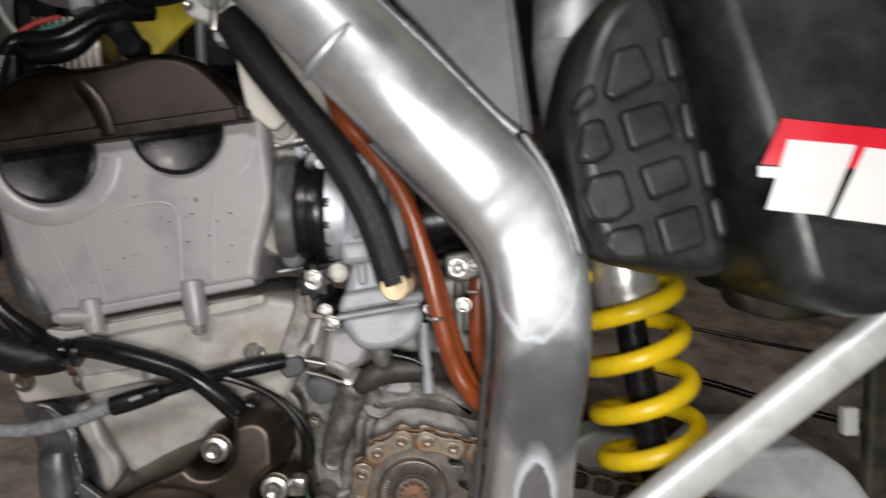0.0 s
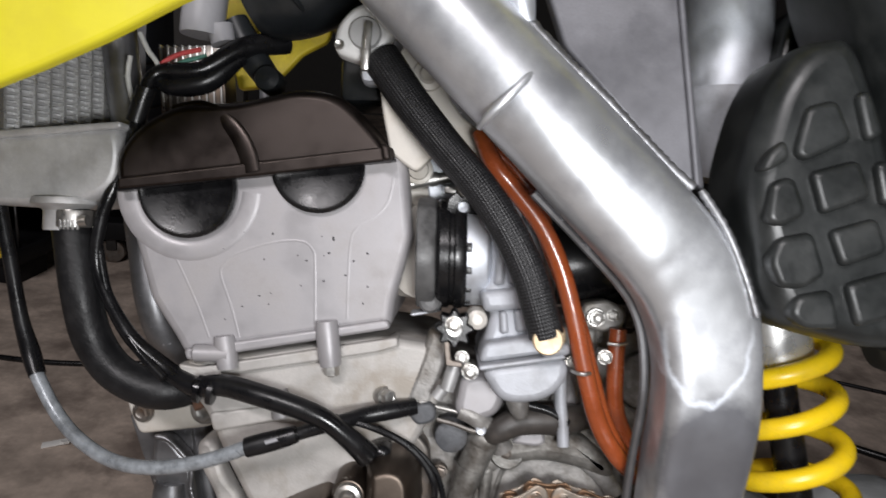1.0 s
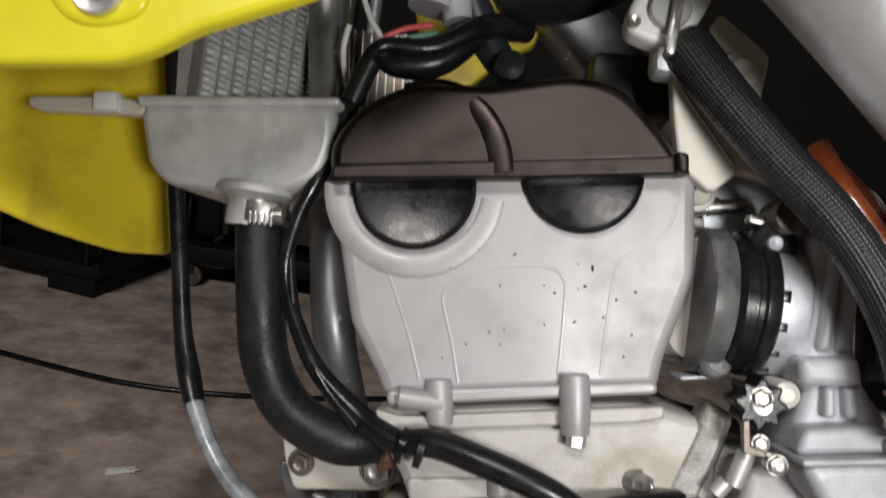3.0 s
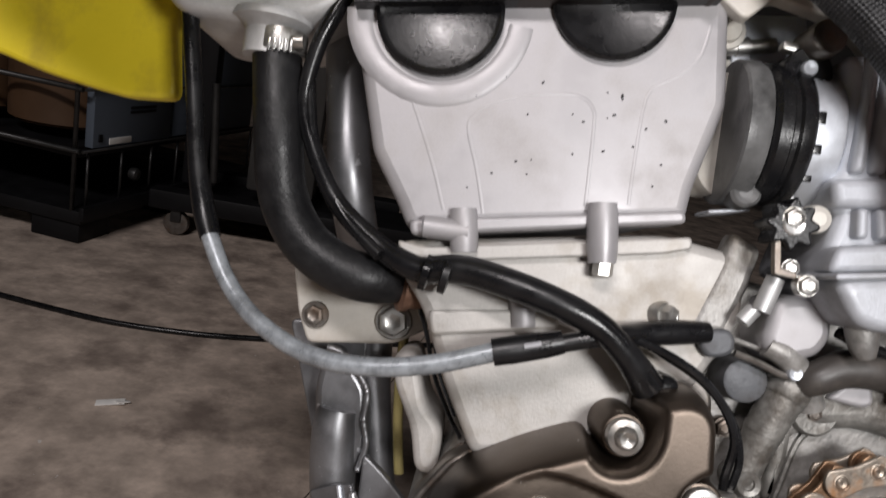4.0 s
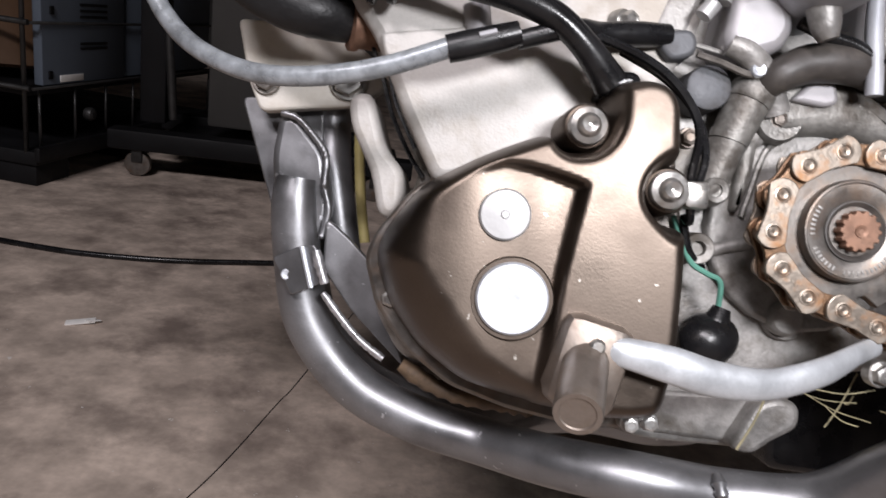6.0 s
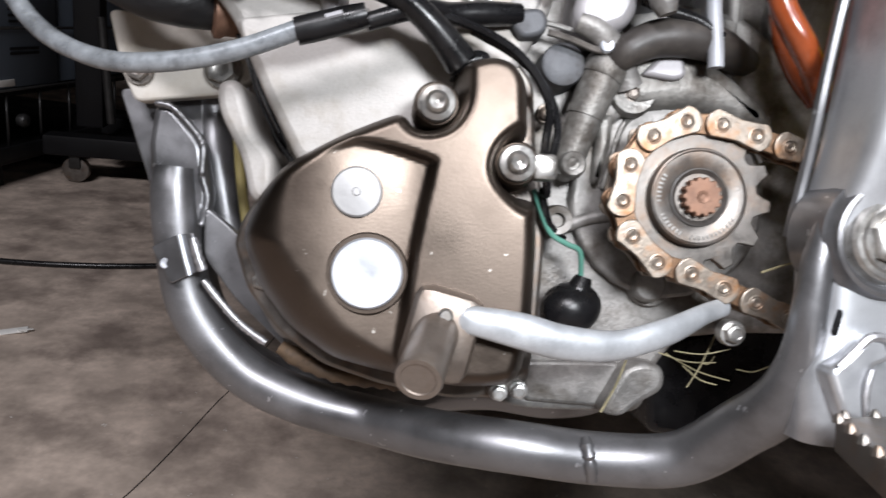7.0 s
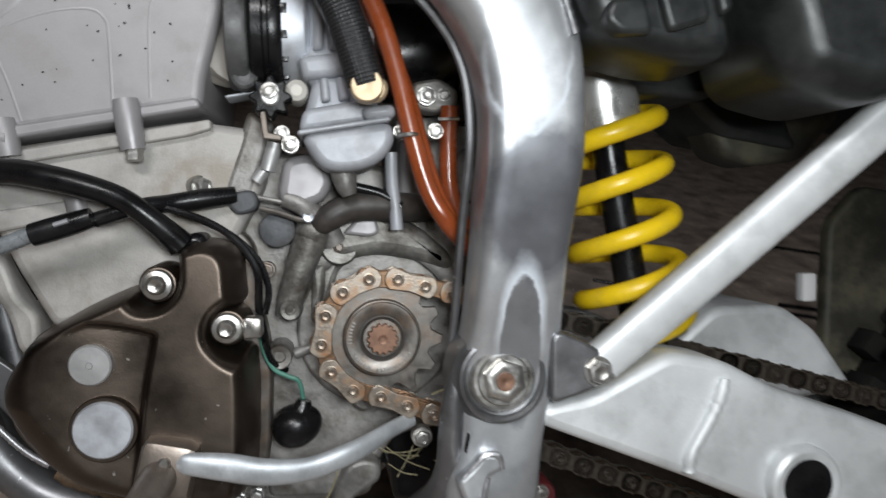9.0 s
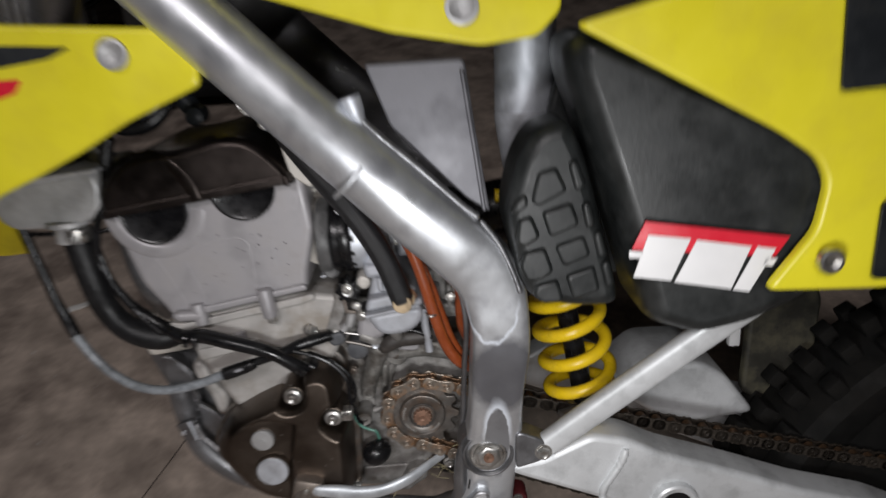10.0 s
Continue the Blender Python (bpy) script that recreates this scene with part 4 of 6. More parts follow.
# ---- shift lever
lever = part("shift_lever", tube([(-0.1170, 0.379, -0.2016), (-0.1110, 0.377, -0.2016), (-0.0937, 0.378, -0.2048), (-0.0750, 0.380, -0.2093), (-0.0532, 0.384, -0.2104), (-0.0301, 0.390, -0.2049), (-0.0100, 0.402, -0.1985), (0.0031, 0.412, -0.1960)], [.0056, .0058, .0071, .0070, .0062, .0058, .0046, .0042], 18, flat=.62), LEVER, bike, "pale alloy shift lever with a folding brown tip")
part("lever_boss", block((-0.1233, 0.388, -0.2081), (.028, .026, .036), .006, (0, 14, 0)), PEG_METAL, lever)
part("shift_peg", turned((-0.1321, 0.35, -0.2194), [(.0005, .0008), (.0062, .0006), (.0066, 0), (.0084, 0), (.0088, .0012), (.0088, .036)], 28, (.25, 1, .45)), PEG_METAL, lever)
part("lever_pin", turned((-0.1221, 0.372, -0.1996), [(.002, 0), (.003, .001), (.003, .006)], 12), STEEL, lever)

# ---- sprocket
sprocket_c = (-0.0134, 0.405, -0.1486)
N_TEETH, PITCH = 13, 0.0158
R_PITCH = PITCH / 2 / math.sin(math.pi / N_TEETH)
PHASE = 0.16
teeth = []
for i in range(N_TEETH):
    a = PHASE + 6.28318531 * (i + .5) / N_TEETH
    for da, rr in ((-.19, R_PITCH - .0048), (-.12, R_PITCH - .002), (-.07, R_PITCH + .0014), (.07, R_PITCH + .0014), (.12, R_PITCH - .002), (.19, R_PITCH - .0048)):
        teeth.append((CENTRE[0] + rr * math.cos(a + da), CENTRE[1] + rr * math.sin(a + da)))
sprocket = part("drive_sprocket", plate(teeth, .411, .416, .0006), DARK_STEEL, bike, "oily steel drive sprocket")
part("sprocket_washer", turned(sprocket_c, [(.0120, .002), (.0130, .0012), (.0196, .0010), (.0202, .0004), (.0208, .0006), (.0214, .0018), (.0214, .008)], 48), DARK_STEEL, sprocket)
for i in range(26):
    a = radians(150 + 6.2 * i + (14 if i > 6 else 0) + (10 if i > 13 else 0))
    part("stamped_mark", block((CENTRE[0] + .0175 * math.cos(a), .4060, CENTRE[1] + .0175 * math.sin(a)), (.0010, .0005, .0020), .0001, (0, 90 - math.degrees(a), 0)), CASE, sprocket)
part("retaining_ring", turned(sprocket_c, [(.0088, .003), (.0102, .002), (.0120, .0004), (.0126, .0005), (.0126, .004)], 40), INNER_HOSE, sprocket)
spline_pts = []
for i in range(14):
    a = 6.28318531 * i / 14
    spline_pts += [(CENTRE[0] + rr * math.cos(a + d), CENTRE[1] + rr * math.sin(a + d)) for d, rr in ((-.16, .0074), (-.08, .0085), (.08, .0085), (.16, .0074))]
part("spline_shaft", plate(spline_pts, .4015, .412, .0005), RUST, sprocket, "rusty splined output shaft")
part("shaft_centre", turned((sprocket_c[0], .4010, sprocket_c[2]), [(.0005, .0008), (.0018, .0002), (.0026, 0), (.0028, .001)], 20), RUST, sprocket)

# ---- shock absorber
AXIS = [(0.1163, 0.4150, -0.0134), (0.1231, 0.4150, -0.0574), (0.1317, 0.4150, -0.1050), (0.1391, 0.4150, -0.1494)]
shock = part("shock_absorber", tube(AXIS, .0096, 18), RUBBER, bike, "black shock shaft inside the spring")
part("shock_body", tube([Vector(AXIS[0]) + (Vector(AXIS[0]) - Vector(AXIS[1])) * 1.2, Vector(AXIS[0]), Vector(AXIS[0]).lerp(Vector(AXIS[1]), .55)], [.021, .021, .020], 24), BRIGHT, shock, "silver shock body")
part("spring_seat", turned(Vector(AXIS[2]).lerp(Vector(AXIS[3]), .95), [(.011, 0), (.0275, .001), (.0283, .003), (.0283, .007)], 32, Vector(AXIS[3]) - Vector(AXIS[2])), STEEL, shock)
spring_pts = []
for i in range(0, 145):
    s = i / 144 * 3.0
    k = min(int(s), 2)
    c = Vector(AXIS[k]).lerp(Vector(AXIS[k + 1]), s - k)
    a = 6.28318531 * (i - 16.8) / 144 * 4.86
    spring_pts.append((c.x + .0290 * math.cos(a), c.y - .0290 * math.sin(a), c.z + .0050 * math.cos(a)))
part("spring", tube(spring_pts, .0058, 14, 1), SPRING_YELLOW, shock, "yellow coil spring")

# ---- swingarm and subframe
ARM = rounded([(0.0620, -0.1800), (0.0913, -0.1759), (0.1356, -0.1550), (0.1673, -0.1617), (0.1993, -0.1790), (0.2684, -0.2039), (0.3326, -0.2294), (0.4056, -0.2504), (0.5885, -0.3381), (0.5876, -0.3917), (0.4036, -0.3423), (0.1892, -0.2438), (0.1486, -0.2255), (0.0640, -0.1905)], .008)
arm = part("swingarm", plate(ARM, .366, .40, .006), SWING, bike, "silver aluminium swingarm")
hole = (0.2115, 0.3585, -0.2300)
part("arm_collar", turned(hole, [(.0145, .0), (.0185, -.0005), (.0205, .001), (.0212, .004), (.0212, .008)], 40), SWING, arm)
part("arm_hole", turned((hole[0], hole[1] - .0002, hole[2]), [(.0005, .001), (.0142, .001), (.0145, 0)], 40), RUBBER, arm)
part("arm_weld", weld([(0.1657, 0.365, -0.1705), (0.1621, 0.365, -0.1829), (0.1556, 0.365, -0.195), (0.1467, 0.365, -0.2101), (0.1455, 0.365, -0.2208)], .004, seed=13), SWING, arm)
part("arm_sticker", plate([(0.2663, -0.2832), (0.3082, -0.2633), (0.3563, -0.2717), (0.4263, -0.3105), (0.4285, -0.3406), (0.2762, -0.3106)], .3645, .366, .0002), BLACK, arm, "black and white sticker")
part("sticker_bar", plate([(0.2745, -0.2839), (0.3118, -0.2678), (0.355, -0.2753), (0.3925, -0.2962), (0.3516, -0.2864), (0.3171, -0.2802), (0.2935, -0.292)], .3635, .3645, .0002), WHITE, arm)
part("far_swingarm", plate(rounded([(x, z) for x, z in ARM], .008), .55, .58, .004), SWING, bike)
part("arm_bridge", plate(rounded([(0.186, -0.177), (0.2219, -0.1473), (0.2733, -0.1482), (0.2997, -0.1663), (0.3329, -0.2116), (0.2465, -0.2204)], .01), .47, .56, .006), SWING, bike)
rail = part("subframe_rail", sweep([(0.0947, 0.362, -0.1575), (0.142, 0.356, -0.1183), (0.2128, 0.342, -0.0562), (0.2745, 0.322, 0.0032), (0.3196, 0.31, 0.0449)], [.021, .0225, .0225, .0225, .0225], [.016] * 5, [.6] * 5, 20), SWING, bike, "pale aluminium subframe rail", 50)
brk = part("subframe_bracket", plate(rounded([(0.0665, -0.1415), (0.0714, -0.1397), (0.0841, -0.1455), (0.0964, -0.1528), (0.1009, -0.1589), (0.0976, -0.1651), (0.0848, -0.1712), (0.0665, -0.1763)], .004), .3545, .374, .002), FRAME_SILVER, bike, "dark silver subframe bracket")
part("bracket_bolt", bolt((0.0904, 0.3500, -0.1605), .0062, .005, 1.3), STEEL, brk)
red = part("chain_roller", turned((0.073, 0.392, -0.238), [(.003, 0), (.007, 0), (.0082, .002), (.0082, .02)], 28), DARK_RED, bike, "dark red chain roller")
part("roller_bolt", bolt((0.0717, 0.388, -0.236), .004, .004, 1.2), STEEL, red)

# ---- airbox
airbox = part("airbox", plate(rounded([(0.0807, 0.1242), (0.0686, 0.1045), (0.0619, 0.0789), (0.0587, 0.0597), (0.0654, 0.0317), (0.0680, 0.0150), (0.0759, -0.0016), (0.0869, -0.0071), (0.1156, -0.0136), (0.1445, -0.0129), (0.1433, 0.0026), (0.1314, 0.0512), (0.1190, 0.1018), (0.1072, 0.1289), (0.0970, 0.1296)], .012), .318, .37, .016, segments=6, inset=.011), AIRBOX, bike, "black plastic airbox with moulded waffle pads", 50)
part("airbox_core", plate(rounded([(0.1167, 0.1714), (0.1028, 0.1187), (0.0919, 0.0591), (0.0978, 0.0127), (0.104, -0.0074), (0.127, -0.0143), (0.1832, -0.0179), (0.1852, 0.1449), (0.1495, 0.1713)], .014), .40, .53, .004), AIRBOX, airbox)
for q in ([(0.0823, 0.0950), (0.0955, 0.0986), (0.1033, 0.0812), (0.0825, 0.0709), (0.0773, 0.0743)],
          [(0.0847, 0.0662), (0.1064, 0.0723), (0.1122, 0.0555), (0.0905, 0.0472)],
          [(0.0940, 0.0404), (0.1153, 0.0468), (0.1205, 0.0317), (0.1002, 0.0241)],
          [(0.1018, 0.0168), (0.1231, 0.0234), (0.1277, 0.0036), (0.1077, -0.0024)],
          [(0.0677, 0.0615), (0.0777, 0.0643), (0.0839, 0.0478), (0.0730, 0.0415), (0.0658, 0.0438)],
          [(0.0719, 0.0369), (0.0870, 0.0398), (0.0933, 0.0209), (0.0828, 0.0143), (0.0729, 0.0146), (0.0679, 0.0266)],
          [(0.0804, 0.0112), (0.0963, 0.0144), (0.1006, -0.0031), (0.0848, -0.0035), (0.0774, 0.0027)],
          [(0.0662, 0.0751), (0.0735, 0.0810), (0.0759, 0.0723), (0.0670, 0.0666), (0.0624, 0.0664)],
          [(0.1035, 0.1010), (0.1097, 0.1032), (0.1168, 0.0833), (0.1089, 0.0801)],
          [(0.1128, 0.0707), (0.1193, 0.0726), (0.1236, 0.0538), (0.1169, 0.0518)],
          [(0.1218, 0.0482), (0.1273, 0.0498), (0.1322, 0.0307), (0.1257, 0.0293)],
          [(0.1274, 0.0250), (0.1339, 0.0272), (0.1385, 0.0085), (0.1323, 0.0053)]):
    part("waffle_pad", plate(rounded(q, .0035), .3135, .325, .0026), AIRBOX, airbox)
side = part("airbox_side", plate(rounded([(0.1019, 0.1837), (0.1197, 0.1921), (0.2718, 0.1189), (0.313, 0.0727), (0.3005, 0.0273), (0.2682, -0.0067), (0.2361, -0.0241), (0.1995, -0.0348), (0.1611, -0.0237), (0.1526, 0.0092), (0.1369, 0.0614), (0.1167, 0.1231), (0.104, 0.1602)], .012), .297, .372, .03, segments=8, inset=.016, tilt=(-.15, 0), about=(.19, .04)), AIRBOX, bike, "smooth black airbox side with a red and white sticker", 50)
part("intake_boot", tube([(-0.007, 0.465, 0.0158), (0.0195, 0.465, 0.0204), (0.0684, 0.465, 0.0327), (0.1135, 0.465, 0.0377)], [.026, .027, .024, .024], 20), RUBBER, bike)
# sticker: red field, white slanted blocks
def stick(pts, y, mat, label=""):
    part("sticker_field", plate(pts, y, y + .0008, .0001, tilt=(-.15, 0), about=(.19, .04)), mat, side, label)


stick([(0.1538, 0.0606), (0.2490, 0.0479), (0.2408, 0.0339), (0.1451, 0.0402)], .2915, RED, "red sticker band")
for q in ([(0.1432, 0.0395), (0.1531, 0.0389), (0.1509, 0.0340), (0.1433, 0.0345)], [(0.1558, 0.0511), (0.1842, 0.0480), (0.1724, 0.0169), (0.1466, 0.0199)], [(0.1883, 0.0469), (0.2242, 0.0416), (0.2131, 0.0102), (0.1748, 0.0158)], [(0.2282, 0.0414), (0.2403, 0.0397), (0.2254, 0.0081), (0.2147, 0.0097)], [(0.2341, 0.0335), (0.2418, 0.0325), (0.2391, 0.0272), (0.2322, 0.0277)]):
    stick(q, .2905, WHITE, "white slanted sticker block")

# ---- yellow plastics
splate = part("side_plate", plate(rounded([(0.102, 0.1941), (0.1584, 0.2085), (0.2849, 0.2368), (0.3566, 0.2278), (0.4012, 0.0173), (0.2947, 0.0127), (0.2316, 0.0122), (0.26, 0.0554), (0.264, 0.0879), (0.256, 0.1043), (0.2326, 0.1211)], .008), .272, .279, .003, tilt=(-.12, 0), about=(.25, .06)), YELLOW, bike, "yellow plastic side number plate")
part("black_graphic", plate(rounded([(0.2583, 0.2113), (0.3007, 0.2163), (0.3422, 0.1526), (0.2617, 0.1466)], .004), .2655, .268, .0002, tilt=(-.12, 0), about=(.25, .06)), BLACK, splate)
part("black_graphic", plate(rounded([(0.2953, 0.0755), (0.364, 0.0831), (0.3751, 0.0285), (0.2951, 0.0224)], .004), .2655, .268, .0002, tilt=(-.12, 0), about=(.25, .06)), BLACK, splate)
part("plate_bolt", turned((0.2661, 0.258, 0.0372), [(.002, .002), (.004, .001), (.006, 0), (.0085, .0005), (.0085, .006)], 24), STEEL, splate)
tsh = part("tank_shroud", plate(rounded([(-0.1288, 0.2316), (-0.1527, 0.2581), (0.1017, 0.2497), (0.1026, 0.2033), (0.086, 0.1863), (0.0467, 0.1824), (-0.0146, 0.1945)], .006), .33, .337, .003), YELLOW, bike, "yellow plastic tank shroud")
part("shroud_bolt", turned((0.0348, 0.326, 0.208), [(.002, .003), (.006, .002), (.0085, 0), (.0115, .0005), (.0115, .006)], 28), GREY_DISC, tsh)
SH = rounded([(-0.1697, 0.2058), (-0.1575, 0.1996), (-0.1486, 0.1843), (-0.1484, 0.1664), (-0.2034, 0.1439), (-0.2388, 0.1249), (-0.2712, 0.1100), (-0.3068, 0.0952), (-0.3212, 0.0855), (-0.3353, 0.0800), (-0.3754, 0.0755), (-0.4135, 0.0726), (-0.5000, 0.1190), (-0.5100, 0.2526), (-0.2736, 0.2138)], .006)
rsh = part("radiator_shroud", plate(SH, .338, .345, .003), YELLOW, bike, "yellow plastic radiator shroud with black and red graphics")
part("shroud_bolt", turned((-0.2029, 0.3340, 0.1906), [(.002, .003), (.006, .002), (.0085, 0), (.0105, .0005), (.0105, .006)], 28), GREY_DISC, rsh)
bolt2 = (-0.3431, .333, 0.1056)
part("bolt_recess", plate(rounded([(-0.3669, 0.1192), (-0.3532, 0.1221), (-0.3369, 0.1212), (-0.3273, 0.1149), (-0.3234, 0.1059), (-0.3264, 0.0981), (-0.3354, 0.0938), (-0.3466, 0.0920), (-0.3563, 0.0947), (-0.3640, 0.1029)], .006), .3358, .342, .0022, inset=.003), YELLOW, rsh)
sbolt = part("shroud_bolt", turned(bolt2, [(.0042, .0022), (.0046, .0010), (.0062, .0004), (.0090, 0), (.0098, .001), (.0098, .006)], 28), BRIGHT, rsh)
part("socket", turned((bolt2[0], bolt2[1] + .0014, bolt2[2]), [(.0005, .0012), (.0025, .0010), (.0042, .0), (.0046, .0004)], 6), DARK_STEEL, sbolt)
part("black_graphic", plate(rounded([(-0.2771, 0.2004), (-0.2305, 0.1968), (-0.2467, 0.1901), (-0.2808, 0.1857), (-0.3535, 0.1846), (-0.3482, 0.2028)], .003), .3372, .3385, .0002), BLACK, rsh)
part("red_graphic", plate(rounded([(-0.2828, 0.1775), (-0.2681, 0.1775), (-0.2747, 0.1686), (-0.2859, 0.1654), (-0.3085, 0.1634), (-0.3051, 0.1766)], .002), .3370, .3385, .0002), RED, rsh)
louvre = part("radiator_louvre", plate(rounded([(-0.3897, 0.1594), (-0.3670, 0.0122), (-0.3941, 0.0102), (-0.4156, 0.0132), (-0.4458, 0.0188), (-0.4665, 0.0249), (-0.5351, 0.0382), (-0.5561, 0.1010)], .006), .47, .478, .003), DUSTY_YELLOW, bike, "dusty yellow radiator louvre")
part("far_shroud", plate(rounded([(-0.2763, 0.2429), (-0.1659, 0.2332), (-0.1786, 0.1933), (-0.2001, 0.1819), (-0.2243, 0.1549), (-0.2531, 0.1513), (-0.2582, 0.1776)], .004), .60, .607, .002), DUSTY_YELLOW, bike)

# ---- frame gusset and reservoir
ug = part("upper_gusset", plate(rounded([(-0.0353, 0.1731), (0.0366, 0.1735), (0.0423, 0.1234), (0.0513, 0.0588), (0.0334, 0.0707), (-0.0197, 0.1282)], .004), 0.35, 0.36, .002), PLATE_GREY, bike)
part("gusset_edge", tube([(0.0342, 0.3480, 0.1651), (0.0381, 0.3480, 0.1323), (0.0414, 0.3480, 0.1051), (0.0464, 0.3480, 0.0619)], .0017, 10), PLATE_GREY, ug)
part("gusset_tab", tube([(-0.0460, 0.3360, 0.1527), (-0.0430, 0.3360, 0.1429), (-0.0399, 0.3360, 0.1350)], [.008, .007, .004], 12), WORN_ALU, ug)
res = part("reservoir", tube([(0.091, 0.43, 0.24), (0.091, 0.43, 0.1791), (0.09, 0.43, 0.1237)], .0255, 28), WORN_ALU, bike, "aluminium shock reservoir tube")
part("reservoir_end", tube([(0.09, 0.43, 0.1237), (0.0895, 0.43, 0.112), (0.0858, 0.43, 0.0786), (0.0845, 0.43, 0.0703)], [.0255, .025, .0165, .014], 28), CARB, res)
part("spring_preload_ring", tube([(0.0634, 0.44, 0.0482), (0.0942, 0.44, 0.0473)], .006, 12), SPRING_YELLOW, bike)

# ---- fuel tank, petcock and hoses
tank = part("fuel_tank", tube([(-0.2054, 0.465, 0.1726), (-0.1961, 0.465, 0.1782), (-0.1731, 0.465, 0.1902), (-0.1448, 0.465, 0.2102), (-0.1143, 0.465, 0.2369), (-0.0759, 0.465, 0.2731)], [.012, .022, .030, .033, .034, .034], 28), BLACK, bike, "black rounded underside of the fuel tank")
part("tank_seam", tube([(-0.1857, 0.44, 0.1995), (-0.1786, 0.434, 0.1836), (-0.1709, 0.438, 0.1755), (-0.1659, 0.45, 0.17)], .0018, 8), BLACK, tank)
pc = part("petcock", plate(rounded([(-0.1429, 0.1379), (-0.1411, 0.1531), (-0.1298, 0.1653), (-0.1141, 0.1675), (-0.1055, 0.1637), (-0.1058, 0.1532), (-0.1124, 0.1405), (-0.1238, 0.1317), (-0.1348, 0.1344)], .008), .407, .42, .003), PETCOCK, bike, "pale alloy fuel petcock")
part("petcock_dial", turned((-0.1243, 0.403, 0.1477), [(.0005, .0), (.0085, 0), (.0092, .001), (.0092, .006)], 28), GREY_DISC, pc)
part("petcock_lever", block((-0.1228, 0.4, 0.1391), (.0045, .005, .028), .0015, (0, 4, 0)), STEEL, pc)
part("petcock_body", block((-0.1188, 0.42, 0.1352), (.017, .02, .028), .004), WORN_ALU, pc)
for c in ((-0.1391, 0.4055, 0.1414), (-0.1084, 0.4055, 0.159)):
    part("petcock_screw", turned(c, [(.0008, .0006), (.0024, .0), (.003, .0006), (.003, .003)], 16), STEEL, pc)
HOSE = [(-0.1153, 0.41, 0.1347), (-0.0968, 0.4, 0.108), (-0.0771, 0.39, 0.0828), (-0.0584, 0.38, 0.0604), (-0.0436, 0.374, 0.0382), (-0.0321, 0.371, 0.0152), (-0.0247, 0.371, -0.0075), (-0.0219, 0.372, -0.0167)]
sleeve = tube(HOSE, [.0112, .0106, .0100, .0096, .0094, .0094, .0094, .0094], 20)
uv = sleeve.loops.layers.uv.new("along")
sleeve.verts.index_update()
run = [0.0]
for a, b in zip(spline(HOSE, 8), spline(HOSE, 8)[1:]):
    run.append(run[-1] + (b - a).length)
for f in sleeve.faces:
    if len(f.loops) == 4:
        first = min(l.vert.index % 20 for l in f.loops)
        for l in f.loops:
            around = l.vert.index % 20
            l[uv].uv = ((around - 20 if around - first > 10 else around) / 20, run[l.vert.index // 20])
part("fuel_hose", sleeve, BRAID, bike, "black braided fuel hose")
brass = part("fuel_inlet", turned((-0.022, 0.364, -0.0187), [(.0005, .0003), (.0072, 0), (.0080, .0010), (.0080, .014)], 28, (.05, 1, .05)), BRASS, bike, "brass fuel inlet bolt")
part("banjo", turned((-0.0186, 0.374, -0.0184), [(.006, 0), (.0072, .001), (.0072, .008)], 24, (.15, 1, .1)), BRASS, brass)
va = part("vent_hose", tube([(-0.0576, 0.4, 0.0922), (-0.0503, 0.392, 0.0745), (-0.039, 0.392, 0.0609), (-0.0236, 0.392, 0.0414), (-0.0124, 0.392, 0.0189), (-0.0043, 0.392, -0.0081), (0.0026, 0.392, -0.038), (0.0111, 0.392, -0.0677), (0.0222, 0.392, -0.0866), (0.0385, 0.405, -0.1026)], .0052, 14), ORANGE, bike, "orange-brown vent hose")
part("vent_hose", tube([(-0.0503, 0.4, 0.0829), (-0.0388, 0.4, 0.0728), (-0.0263, 0.4, 0.0559), (-0.019, 0.4, 0.0343), (-0.009, 0.4, 0.0097), (0.001, 0.4, -0.0177), (0.0074, 0.4, -0.0406), (0.0161, 0.4, -0.0693), (0.0283, 0.4, -0.09), (0.0431, 0.412, -0.1057)], .0050, 14), ORANGE, bike, "orange-brown vent hose")
part("vent_hose", tube([(0.0289, 0.425, -0.0196), (0.0278, 0.425, -0.0418), (0.0287, 0.425, -0.0678), (0.0359, 0.425, -0.087), (0.045, 0.42, -0.1028)], .0052, 12), ORANGE, bike, "dark orange vent hose")
part("hose_clip", tube([(-0.0039, 0.392, -0.0395), (-0.0012, 0.386, -0.0397), (0.0032, 0.386, -0.0396), (0.0076, 0.394, -0.0393)], .0012, 8), STEEL, va)
part("hose_clip", tube([(0.0214, 0.418, -0.0276), (0.0266, 0.416, -0.0278), (0.0326, 0.418, -0.0272)], .001, 8), STEEL, va)

# ---- carburettor
carb = part("carburettor", plate(rounded([(-0.0528, 0.0575), (-0.0328, 0.0587), (-0.0315, 0.0212), (-0.0296, 0.0063), (-0.0244, -0.0068), (-0.0076, -0.0279), (-0.0073, -0.0382), (-0.0536, -0.0402), (-0.0553, -0.0349), (-0.0482, -0.0105), (-0.0537, -0.0069), (-0.0546, 0.0042), (-0.0491, 0.0082)], .004), .408, .47, .005), CARB, bike, "dull blue-grey alloy carburettor")
part("body_ledge", plate(rounded([(-0.0557, 0.0027), (-0.0305, 0.006), (-0.0279, -0.007), (-0.0532, -0.0094)], .004), .4025, .43, .004), CARB, carb)
part("body_column", plate(rounded([(-0.0459, 0.0564), (-0.0408, 0.0567), (-0.0419, 0.0067), (-0.0476, 0.006)], .002), .4035, .43, .003), CARB, carb)
